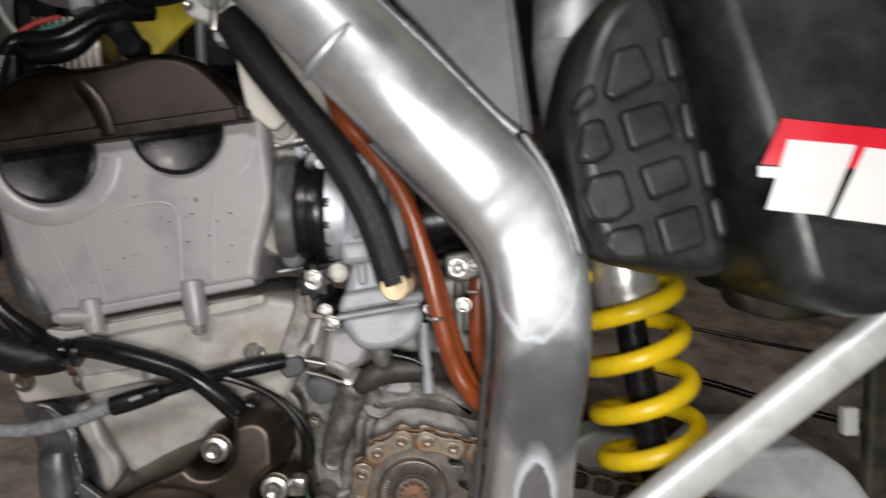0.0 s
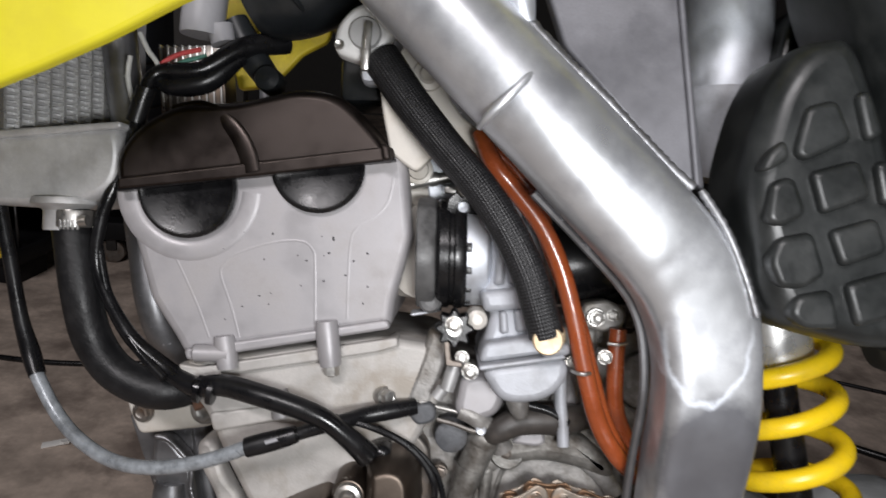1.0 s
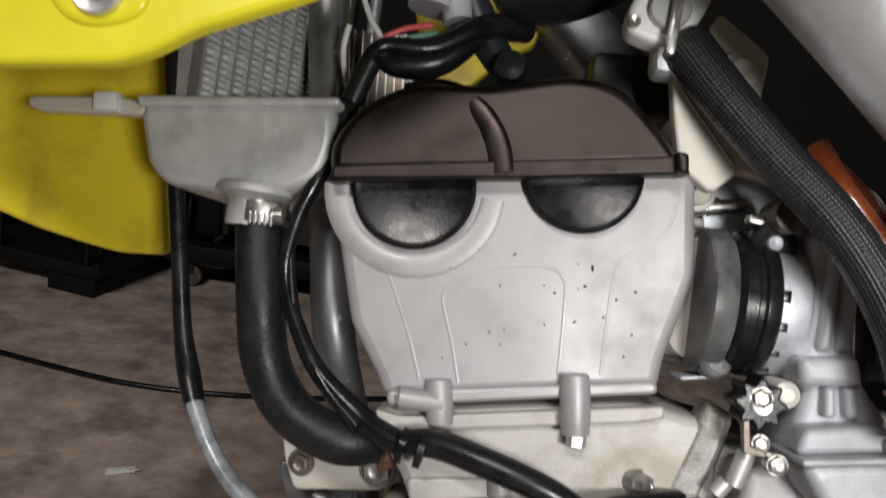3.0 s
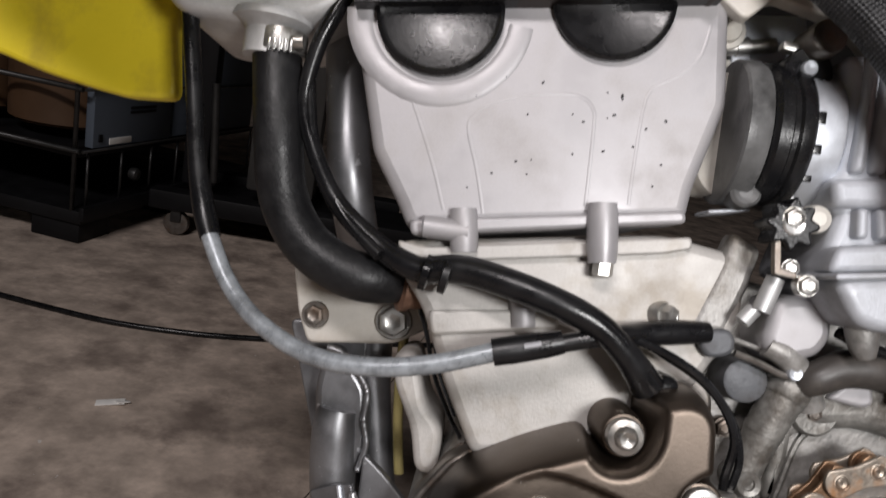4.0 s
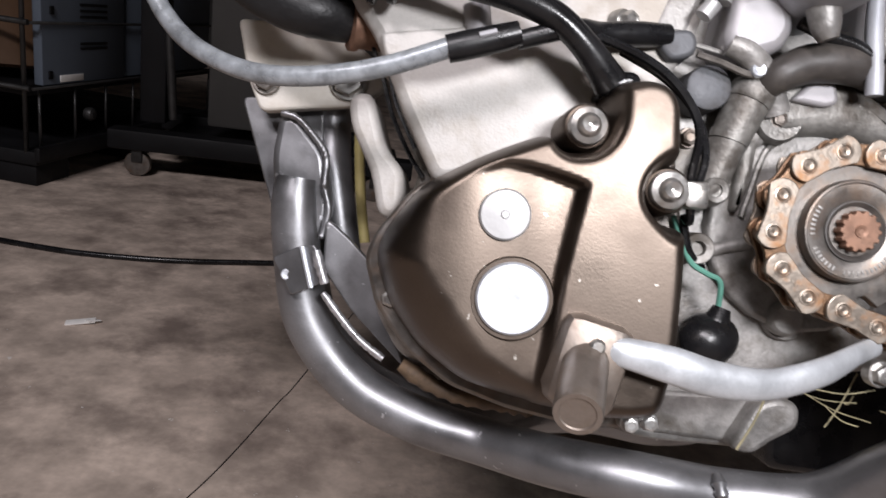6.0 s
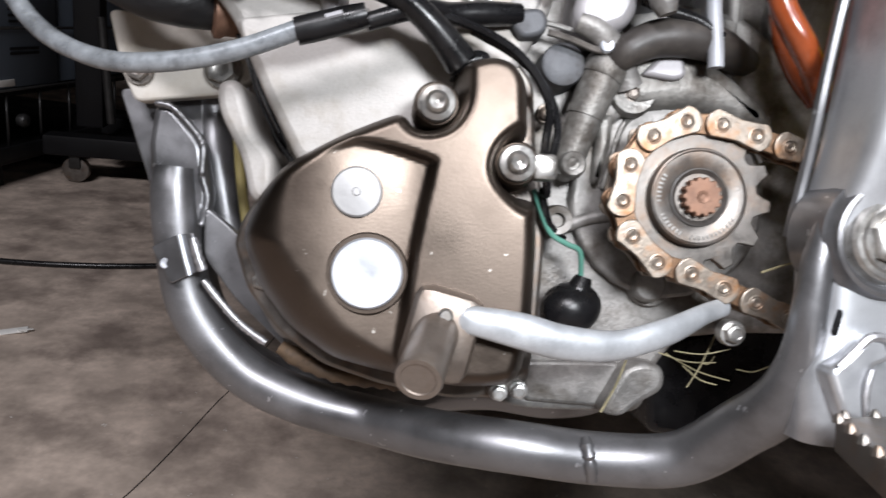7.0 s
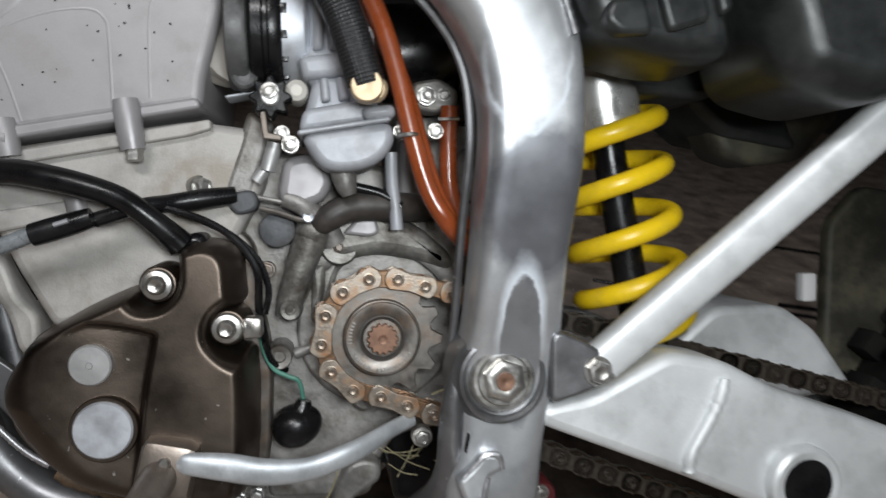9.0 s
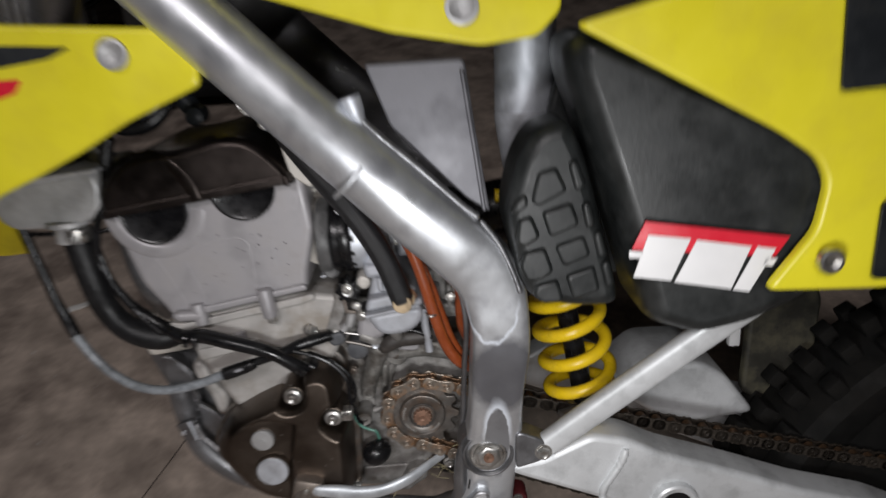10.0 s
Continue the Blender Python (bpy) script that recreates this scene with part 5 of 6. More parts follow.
part("body_column", plate(rounded([(-0.039, 0.0569), (-0.0324, 0.0572), (-0.0327, 0.0076), (-0.0401, 0.0068)], .002), .4045, .43, .003), CARB, carb)
part("body_post", plate(rounded([(-0.0442, -0.0087), (-0.04, -0.0082), (-0.0386, -0.0208), (-0.0435, -0.0215)], .002), .4015, .42, .002), CARB, carb)
part("body_post", plate(rounded([(-0.0361, -0.0078), (-0.0315, -0.0074), (-0.0282, -0.0194), (-0.0344, -0.0207)], .002), .4025, .42, .002), CARB, carb)
part("carb_flange", plate(rounded([(-0.0531, -0.0259), (-0.022, -0.0204), (-0.0077, -0.0293), (-0.0558, -0.0373)], .004), .396, .46, .003), CARB, carb)
part("float_bowl", plate(rounded([(-0.0555, -0.0388), (-0.0103, -0.0322), (-0.0062, -0.0358), (-0.0065, -0.0444), (-0.0134, -0.0534), (-0.0255, -0.0584), (-0.042, -0.0584), (-0.0487, -0.0512)], .009), .391, .46, .005, segments=5), CARB, carb, "grey float bowl", 50)
part("bowl_lip", plate(rounded([(-0.056, -0.0374), (-0.0091, -0.03), (-0.008, -0.0323), (-0.0558, -0.0402)], .002), .3893, .46, .001), CARB, carb)
part("fuel_arm", plate(rounded([(-0.0236, -0.0254), (-0.0064, -0.0234), (-0.0054, -0.0306), (-0.0215, -0.0326)], .004), .388, .42, .004), CARB, carb)
part("bowl_drain", tube([(-0.0328, 0.41, -0.0571), (-0.0312, 0.41, -0.065), (-0.0295, 0.41, -0.0703)], [.007, .006, .004], 12), CASE, carb)
part("drain_hose", tube([(-0.0371, 0.42, -0.061), (-0.0262, 0.42, -0.0653), (-0.0119, 0.42, -0.0693), (-0.0007, 0.42, -0.0765)], .0028, 10), RUBBER, carb)
part("inlet_body", tube([(-0.045, 0.445, 0.0234), (-0.0364, 0.445, 0.0237), (-0.0279, 0.445, 0.0236)], [.024, .025, .024], 28), CARB, carb)
part("inlet_step", tube([(-0.0364, 0.445, 0.0237), (-0.034, 0.445, 0.0238)], .0272, 28, 2), CARB, carb)
part("air_boot", tube([(-0.0061, 0.475, 0.0196), (0.0067, 0.475, 0.0201), (0.0175, 0.475, 0.0196), (0.039, 0.475, 0.0188)], [.030, .031, .031, .029], 32), BLACK, bike, "dull black air boot")
part("canister_band", tube([(0.0395, 0.468, -0.0095), (0.0455, 0.468, -0.0093)], .0203, 28, 2), DARK_BROWN, bike)
part("drain_canister", tube([(0.0420, 0.468, -0.0095), (0.0560, 0.469, -0.0088), (0.0720, 0.470, -0.0080), (0.0960, 0.472, -0.0070)], .0190, 28), DARK_BROWN, bike, "glossy brown-black cylinder behind the hoses")
ctb = part("hose_bracket", plate(rounded([(0.0077, -0.0052), (0.0239, -0.0023), (0.0353, -0.0092), (0.0344, -0.0185), (0.0208, -0.023), (0.0094, -0.0201)], .004), .43, .445, .002), CASE, bike)
part("bracket_screw", bolt((0.0267, 0.427, -0.012), .0035, .004, 1.15), STEEL, ctb)
for c, r in (((-0.0521, 0.42, 0.0104), .0042), ((-0.0284, 0.435, 0.0128), .0045), ((-0.0648, 0.408, -0.0366), .0036), ((-0.0701, 0.398, -0.0163), .0044), ((-0.0602, 0.4, -0.0434), .0042), ((0.0187, 0.41, -0.0349), .0040), ((-0.002, 0.4, -0.0361), .0034), ((0.0159, 0.424, -0.0134), .005)):
    part("carb_screw", bolt(c, r, .004, 1.15), STEEL, carb)
part("carb_cap", turned((-0.0629, 0.405, 0.0628), [(.004, 0), (.0072, .0005), (.008, .002), (.008, .02)], 24), DARK_STEEL, carb)
part("overflow_pipe", tube([(-0.0056, 0.42, -0.0463), (-0.0055, 0.42, -0.0626), (-0.0039, 0.42, -0.0758), (-0.0031, 0.42, -0.0897)], .0036, 12), CARB, carb)
knob_c = (-0.0698, 0.401, -0.0189)
knob_pts = []
for i in range(48):
    a = 6.28318531 * i / 48
    rr = .0096 + .0016 * math.cos(8 * a)
    knob_pts.append((knob_c[0] + rr * math.cos(a), knob_c[2] + rr * math.sin(a)))
knob = part("hot_start_knob", plate(knob_pts, .401, .416, .001), RUBBER, bike, "black fluted knob with a bright centre")
part("knob_centre", turned((knob_c[0], .3995, knob_c[2]), [(.0005, .0006), (.004, .0002), (.0048, .001), (.0048, .004)], 20), BRIGHT, knob)
part("white_knob", turned((-0.0566, 0.408, -0.0143), [(.003, 0), (.0055, .001), (.0062, .003), (.0062, .02)], 20), CREAM, bike)
part("idle_bracket", plate(rounded([(-0.0766, -0.0195), (-0.0733, -0.0197), (-0.0713, -0.0372), (-0.0648, -0.0385), (-0.0645, -0.0413), (-0.0742, -0.0405)], .001), .404, .407, .0006), GRIMY, carb)
# intake boot between head and carburettor, lying along the bike
BOOT = (-0.0721, 0.436, 0.0233)
boot = part("intake_rubber", turned(BOOT, [(.010, -.009), (.0315, -.009), (.0335, -.007), (.0335, -.002), (.0322, -.001), (.0322, .001), (.0338, .002), (.0338, .006), (.0325, .008), (.031, .009)], 44, (1, 0, 0)), RUBBER, bike, "black intake rubber with clamp band")
part("intake_flange", turned((BOOT[0] - .021, BOOT[1], BOOT[2]), [(.012, 0), (.0325, .0), (.0335, .001), (.0335, .009), (.0325, .011), (.030, .012)], 44, (1, 0, 0)), SMEARED, boot, "grey-smeared intake flange")
part("clamp_band", turned((BOOT[0] + .008, BOOT[1], BOOT[2]), [(.020, 0), (.0312, .0), (.0318, .0006), (.0318, .012), (.0312, .013), (.027, .015)], 44, (1, 0, 0)), WORN_ALU, boot, "bright slotted clamp band")
for i in range(5):
    a = 3.0 + i * .42
    part("clamp_slot", block((BOOT[0] + .0095, BOOT[1] + .0300 * math.cos(a), BOOT[2] + .0300 * math.sin(a)), (.004, .0042, .0055), .0004, (0, 0, 0)), RUBBER, boot)
part("flange_lug", turned((-0.0844, 0.418, -0.0052), [(.003, .001), (.0055, .0), (.007, .0015), (.0075, .012)], 18), SMEARED, boot)
part("band_screw", turned((-0.062, 0.412, 0.0103), [(.0025, .0006), (.0052, 0), (.006, .001), (.006, .01)], 20), WORN_ALU, boot)
bk = part("choke_knob", turned((-0.0657, 0.414, 0.0502), [(.0035, .001), (.0095, .0), (.0105, .0015), (.0105, .012)], 24), RUBBER, bike, "black knob beside the intake")
part("knob_centre", turned((-0.0662, 0.4125, 0.0508), [(.0005, .0005), (.003, 0), (.0036, .0008), (.0036, .004)], 16), WORN_ALU, bk)
part("carb_column", plate(rounded([(-0.0445, 0.058), (-0.0341, 0.0592), (-0.031, 0.0105), (-0.0414, 0.0061)], .004), .432, .47, .004), CARB, carb)
part("carb_column", plate(rounded([(-0.0287, 0.0499), (-0.0164, 0.0515), (-0.0131, -0.0026), (-0.0259, -0.0045)], .004), .440, .47, .004), CARB, carb)
part("intake_port", tube([(-0.1010, .457, BOOT[2] - .002), (-0.0940, .449, BOOT[2]), (BOOT[0] - .016, .442, BOOT[2])], [.028, .029, .0295], 24), CREAM, bike)
part("coil_plate", plate(rounded([(-0.0907, 0.0862), (-0.0542, 0.0886), (-0.0507, 0.0621), (-0.087, 0.0553)], .004), .452, .458, .001), WORN_ALU, bike)
part("black_fitting", turned((-0.0688, 0.425, 0.0524), [(.002, 0), (.006, .001), (.007, .003), (.007, .02)], 16), RUBBER, bike)
part("small_bracket", block((-0.0693, 0.42, 0.0601), (.016, .006, .004), .001, (0, 8, 0)), STEEL, bike)

# brackets and fittings beside the cylinder
wp = part("side_bracket", plate(rounded([(-0.0842, -0.0222), (-0.0702, -0.0285), (-0.0741, -0.0469), (-0.0829, -0.0727), (-0.1001, -0.0695), (-0.09, -0.0416)], .004), .428, .44, .004), CASE, bike)
pale = part("side_block", plate(rounded([(-0.065, -0.0495), (-0.0511, -0.0467), (-0.0408, -0.0524), (-0.038, -0.0633), (-0.0431, -0.0731), (-0.0615, -0.0795), (-0.0685, -0.0701)], .005), .420, .46, .005), CAST, bike)
for c0, c1, r in (((-0.0687, 0.415, -0.0416), (-0.0732, 0.415, -0.0566), .0052), ((-0.0751, 0.418, -0.0561), (-0.0795, 0.418, -0.0622), .0046)):
    part("clamp_bolt", tube([c0, c1], r * .8, 10, 1), GREY_DISC, wp)
part("bracket_lip", plate(rounded([(-0.0966, -0.014), (-0.0774, -0.0107), (-0.0775, -0.0123), (-0.0961, -0.0159)], .002), .43, .45, .001), WORN_ALU, wp)
part("breather_hose", tube([(-0.0456, 0.43, -0.0868), (-0.042, 0.425, -0.0831), (-0.0305, 0.425, -0.0772), (-0.0163, 0.425, -0.0757), (0.0004, 0.43, -0.0769), (0.0253, 0.455, -0.0782), (0.0471, 0.475, -0.0841)], [.0066, .0075, .0085, .0088, .0086, .008, .0075], 16), INNER_HOSE, bike, "worn dark brown breather hose")
part("neutral_switch_cap", tube([(-0.0711, 0.437, -0.2043), (-0.0677, 0.434, -0.2031), (-0.0626, 0.43, -0.2014), (-0.0551, 0.434, -0.1992), (-0.051, 0.438, -0.1978)], [.006, .0105, .0125, .0105, .005], 24), RUBBER, bike, "black rubber neutral switch cap")
part("switch_neck", tube([(-0.0613, 0.428, -0.1977), (-0.0583, 0.428, -0.1915), (-0.0565, 0.428, -0.1861)], [.007, .0058, .004], 12), RUBBER, bike)
part("switch_wire", tube([(-0.0806, 0.43, -0.1473), (-0.0778, 0.425, -0.1578), (-0.0729, 0.425, -0.167), (-0.0656, 0.425, -0.1713), (-0.0595, 0.425, -0.1746), (-0.0574, 0.43, -0.1857)], .0013, 8), GREEN_WIRE, bike, "green switch wire")

# ---- clutch cable
cc = part("clutch_cable", tube([(-0.3248, 0.432, -0.0561), (-0.3115, 0.428, -0.0767), (-0.2932, 0.42, -0.0917), (-0.2676, 0.41, -0.1016), (-0.2409, 0.403, -0.1029), (-0.2121, 0.4, -0.0978), (-0.1854, 0.398, -0.0883)], .0042, 14), GREY_SHEATH, bike, "grey clutch cable sheath")
part("cable_boot", tube([(-0.3646, 0.436, 0.1283), (-0.3508, 0.436, 0.0485), (-0.3431, 0.436, 0.0096), (-0.3368, 0.436, -0.0233), (-0.3304, 0.436, -0.0446), (-0.324, 0.432, -0.0574)], [.0042, .0042, .0042, .0045, .0056, .005], 12), RUBBER, cc)
part("cable_sleeve", tube([(-0.1862, 0.399, -0.0888), (-0.1781, 0.399, -0.0865), (-0.1646, 0.399, -0.0825), (-0.1579, 0.399, -0.0803)], [.0058, .006, .0056, .005], 12), RUBBER, cc)
part("cable_sleeve", tube([(-0.1584, 0.405, -0.0819), (-0.1368, 0.405, -0.0753), (-0.1232, 0.415, -0.0736), (-0.1079, 0.42, -0.0713), (-0.0915, 0.425, -0.0694)], [.004, .0042, .005, .0056, .005], 12), RUBBER, cc)
part("sleeve_band", tube([(-0.174, 0.393, -0.0839), (-0.1673, 0.393, -0.0818)], .0012, 6, 2), GREY_PLASTIC, cc)
part("cable_adjuster", turned((-0.0905, 0.428, -0.0704), [(.003, 0), (.0052, .0005), (.0052, .005), (.004, .006), (.004, .009)], 6, (1, .1, -.05)), STEEL, cc)
part("cable_end", tube([(-0.0817, 0.43, -0.0702), (-0.0728, 0.43, -0.072), (-0.0625, 0.43, -0.0745), (-0.0562, 0.43, -0.076)], [.0016, .0013, .0013, .002], 8), STEEL, cc)
part("release_arm", tube([(-0.0648, 0.425, -0.0709), (-0.0546, 0.425, -0.0754), (-0.0431, 0.432, -0.0863), (-0.0378, 0.436, -0.0967)], [.0055, .006, .006, .007], 12), CASE, bike)

# ---- wiring
LOOM = [(-0.1856, 0.48, 0.1599), (-0.2084, 0.46, 0.1515), (-0.2325, 0.45, 0.1348), (-0.2586, 0.445, 0.131), (-0.2657, 0.44, 0.1115), (-0.2701, 0.435, 0.0837), (-0.2782, 0.43, 0.0578), (-0.2854, 0.43, 0.0374)] + [(-0.2885, 0.432, 0.0115), (-0.2798, 0.432, -0.012), (-0.2655, 0.432, -0.0343), (-0.2433, 0.428, -0.0509), (-0.2252, 0.42, -0.0586), (-0.2146, 0.417, -0.0585)]
loom = part("wiring_loom", tube(LOOM, [.007, .007, .0055, .0042, .004, .004, .004, .0038, .0036, .004, .0048, .0055, .006, .006], 12), RUBBER, bike, "black taped wiring loom")
part("loom_strand", tube([(-0.2094, 0.46, 0.1467), (-0.2296, 0.455, 0.1294), (-0.2496, 0.452, 0.1247), (-0.2628, 0.448, 0.1276), (-0.2652, 0.444, 0.1186), (-0.2686, 0.44, 0.1024), (-0.2711, 0.437, 0.0868), (-0.2706, 0.432, 0.0717), (-0.2773, 0.43, 0.0621)], [.005, .008, .007, .004, .003, .003, .003, .003, .0025], 10), RUBBER, loom)
part("loom_tape", tube([(-0.261, 0.436, 0.1199), (-0.2644, 0.436, 0.1101), (-0.2677, 0.436, 0.0986)], .0058, 12), RUBBER, loom)
HARN = [(-0.2205, 0.417, -0.059), (-0.2034, 0.412, -0.0565), (-0.1817, 0.405, -0.0598), (-0.1603, 0.402, -0.0653), (-0.1434, 0.402, -0.072), (-0.1303, 0.404, -0.0824), (-0.118, 0.41, -0.0951)]
part("stator_lead", tube(HARN, [.006, .0066, .0066, .0064, .006, .006, .0075], 14), RUBBER, bike, "black rubber stator lead")
part("loom_split", tube([(-0.2876, 0.432, 0.0228), (-0.2824, 0.432, -0.0034), (-0.2732, 0.432, -0.0236), (-0.2596, 0.428, -0.0411), (-0.2413, 0.42, -0.0552)], .003, 10), RUBBER, bike)
for c in ((-0.2192, 0.416, -0.0595), (-0.2104, 0.413, -0.0598)):
    part("loom_band", turned(Vector(c) - Vector((.002, 0, 0)), [(.006, 0), (.0082, .0005), (.0082, .0035), (.006, .004)], 20, (1, 0, -.2)), RUBBER, loom)
part("sensor_lead", tube([(-0.1419, 0.41, -0.0721), (-0.1176, 0.41, -0.0783), (-0.0977, 0.41, -0.0874), (-0.0848, 0.41, -0.0999), (-0.0791, 0.41, -0.1133), (-0.0795, 0.415, -0.131), (-0.0768, 0.42, -0.1487)] + [(-0.0778, 0.425, -0.1482), (-0.0745, 0.425, -0.162), (-0.0664, 0.43, -0.1692)], .002, 8), RUBBER, bike, "thin black sensor lead")
part("sensor_lead", tube([(-0.1136, 0.415, -0.0802), (-0.0934, 0.415, -0.0907), (-0.0796, 0.415, -0.1044), (-0.0741, 0.415, -0.1206), (-0.0763, 0.415, -0.1342)], .0018, 8), RUBBER, bike, "thin black sensor lead")
conn = part("connector", tube([(-0.2295, 0.462, 0.2039), (-0.2333, 0.462, 0.1872), (-0.2358, 0.462, 0.1707), (-0.237, 0.462, 0.1593)], [.0125, .0135, .014, .0135], 16, 2), GREY_PLASTIC, bike, "grey plastic wire connector")
part("connector_lip", tube([(-0.2253, 0.462, 0.1652), (-0.2223, 0.462, 0.1542)], [.009, .008], 12, 2), GREY_PLASTIC, conn)
for pts, m in (([(-0.2347, 0.455, 0.1486), (-0.2496, 0.455, 0.1449), (-0.2605, 0.455, 0.1382), (-0.2647, 0.455, 0.1294)], RED_WIRE), ([(-0.2315, 0.456, 0.1448), (-0.2463, 0.456, 0.1407), (-0.2579, 0.456, 0.1344), (-0.2646, 0.456, 0.1265)], GREEN_WIRE), ([(-0.2716, 0.45, 0.1571), (-0.2665, 0.45, 0.1464), (-0.2605, 0.45, 0.1376), (-0.2612, 0.45, 0.1283)], WIRE), ([(-0.2775, 0.45, 0.1424), (-0.2789, 0.45, 0.1297), (-0.2762, 0.45, 0.116), (-0.2729, 0.45, 0.1072)], WIRE)):
    part("wire", tube(pts, .0016, 8), m, loom)
part("black_bracket", tube([(-0.2175, 0.47, 0.1719), (-0.2095, 0.47, 0.1547), (-0.2005, 0.47, 0.141), (-0.1935, 0.47, 0.1321)], [.008, .010, .009, .008], 12), BLACK, bike)
part("bracket_knob", turned((-0.192, 0.452, 0.1312), [(.002, .0), (.0075, .001), (.0085, .003), (.0085, .02)], 24), BLACK, bike)

# ---- radiator
RA, RB = Vector((-0.3418, 0.425, 0.0977)), Vector((-0.3011, 0.5, 0.1194))
u = RB - RA
u.z = 0
width = u.length
u.normalize()
n = Vector((u.y, -u.x, 0))
core = bmesh.new()
top = RA.z + .16
basis = Matrix((( *u, 0), (*n, 0), (0, 0, 1, 0), (0, 0, 0, 1))).transposed()


def radiator_box(bm, a, b, d0, d1, z0, z1, edge=.0008):
    block((0, 0, 0), (1, 1, 1), 0, bm=bm)
    bm.verts.ensure_lookup_table()
    fresh = bm.verts[-8:]
    m = Matrix.Translation((RA.x, RA.y, 0)) @ basis @ Matrix.Translation(((a + b) / 2, (d0 + d1) / 2, (z0 + z1) / 2)) @ Matrix.Diagonal((b - a, d1 - d0, z1 - z0, 1))
    bmesh.ops.transform(bm, matrix=m, verts=fresh)


zb = RA.z - .006
radiator_box(core, 0, width, -.022, -.004, zb, top)
radiator = part("radiator", core, RADIATOR, bike, "aluminium radiator with bent fins")
cells = 9
for i in range(cells + 1):
    one = bmesh.new()
    radiator_box(one, width * i / cells - .0009, width * i / cells + .0009, -.006, .0016, zb, top)
    part("radiator_tube", one, BRIGHT, radiator)
fin = bmesh.new()
radiator_box(fin, .0009, width / cells - .0009, -.006, .0006, 0, .0011)
fin_mesh = bpy.data.meshes.new("radiator_fin")
finish(fin).to_mesh(fin_mesh)
fin.free()
fin_mesh.materials.append(RADIATOR)
rnd = random.Random(3)
for i in range(cells):
    for k in range(33):
        piece = new("radiator_fin", fin_mesh)
        piece.parent = radiator
        piece.location = u * (width * i / cells) + Vector((0, 0, zb + k * .0036 + rnd.uniform(-.0004, .0004)))
cheek = bmesh.new()
radiator_box(cheek, width, width + .012, -.03, .003, zb, top)
part("radiator_cheek", cheek, CAST, radiator)
far_core = bmesh.new()
block((-0.2724, 0.56, 0.1484), (.05, .03, .05), .001, (0, -4, 0), far_core)
far_rad = part("far_radiator", far_core, DARK_STEEL, bike)
for i in range(9):
    part("far_fin", block((-0.2724, 0.56, 0.1484), (.0014, .034, .05), .0002, (0, -4, 0)), BRIGHT, far_rad)
    far_rad.children[-1].location.x = (i - 4) * .0056
TANK = [(-0.3718, 0.0853), (-0.273, 0.0951), (-0.2708, 0.0763), (-0.2746, 0.0586), (-0.2895, 0.0491), (-0.3193, 0.0456), (-0.3519, 0.0458), (-0.3632, 0.0548)]
rt = part("radiator_tank", plate(rounded(TANK, .008), .425, .505, .009, segments=5, inset=.005), RADIATOR, bike, "dull aluminium radiator end tank", 50)
part("tank_rim", plate(rounded([(-0.3709, 0.0881), (-0.2707, 0.0974), (-0.2702, 0.0935), (-0.3693, 0.083)], .002), .4225, .505, .0015), RADIATOR, rt)
part("tank_spigot", turned((-0.3104, 0.437, 0.0517), [(.010, 0), (.0185, .0), (.0195, .002), (.0195, .004), (.0145, .006), (.0125, .008), (.0125, .02)], 32, (0, 0, -1)), RADIATOR, rt)
part("shroud_arm", plate(rounded([(-0.4294, 0.0835), (-0.3838, 0.0880), (-0.3690, 0.0862), (-0.3690, 0.0800), (-0.3826, 0.0792), (-0.4253, 0.0767), (-0.4315, 0.0795)], .003), .430, .438, .0015), CREAM, rt, "thin tan shroud arm")
part("arm_spacer", block((-0.3885, 0.430, 0.0842), (.0125, .008, .0095), .0015, (0, -6, 0)), PETCOCK, rt, "white plastic spacer")
hose = part("coolant_hose", tube([(-0.3086, 0.437, 0.0477), (-0.3047, 0.436, 0.0267), (-0.2988, 0.434, -0.0064), (-0.2935, 0.437, -0.0332), (-0.2804, 0.437, -0.0531), (-0.2621, 0.437, -0.0638), (-0.2458, 0.44, -0.0668), (-0.2288, 0.455, -0.0639)], [.0112, .0118, .0118, .0118, .0118, .0118, .0118, .0118], 22), FABRIC, bike, "black coolant hose")
part("hose_clamp", turned((-0.3051, 0.4365, 0.0336), [(.0115, 0), (.0126, .0), (.0128, .001), (.0128, .0095), (.0126, .0105), (.0115, .0105)], 32, (0, 0, 1)), STEEL, hose)
for i in range(5):
    part("clamp_tooth", block(((-0.3015, 0.424, 0.0352)[0] + (i - 2) * .0026, .4232 + abs(i - 2) * .0005, (-0.3015, 0.424, 0.0352)[2]), (.0013, .0014, .006), .0003), BRIGHT, hose)
part("clamp_housing", tube([(-0.2949, 0.424, 0.0371), (-0.2904, 0.424, 0.0377)], .0036, 10, 1), STEEL, hose)

# ---- mud flap, rear wheel
part("inner_fender", plate(rounded([(0.180, 0.030), (0.193, -0.018), (0.2065, -0.046), (0.228, -0.053), (0.262, -0.050), (0.290, -0.020), (0.285, 0.030)], .006), .436, .47, .006), MUDDY, bike, "mud-caked olive-black inner fender")
part("mud_flap", plate(rounded([(0.3353, -0.0920), (0.3631, -0.0636), (0.3948, -0.0688), (0.4103, -0.1014), (0.4050, -0.2322), (0.3321, -0.2086)], .01), 0.505, 0.515, .004), MUDDY, bike, "muddy olive-brown mud flap")
part("flap_clip", block((0.3214, 0.512, -0.1411), (.012, .010, .022), .002), WHITE, bike, "white plastic clip")
part("airbox_lower", plate(rounded([(0.1496, 0.0061), (0.2363, 0.0011), (0.2402, -0.0101), (0.2558, -0.0436), (0.203, -0.0347), (0.1761, -0.0113)], .006), .43, .50, .006), AIRBOX, bike)
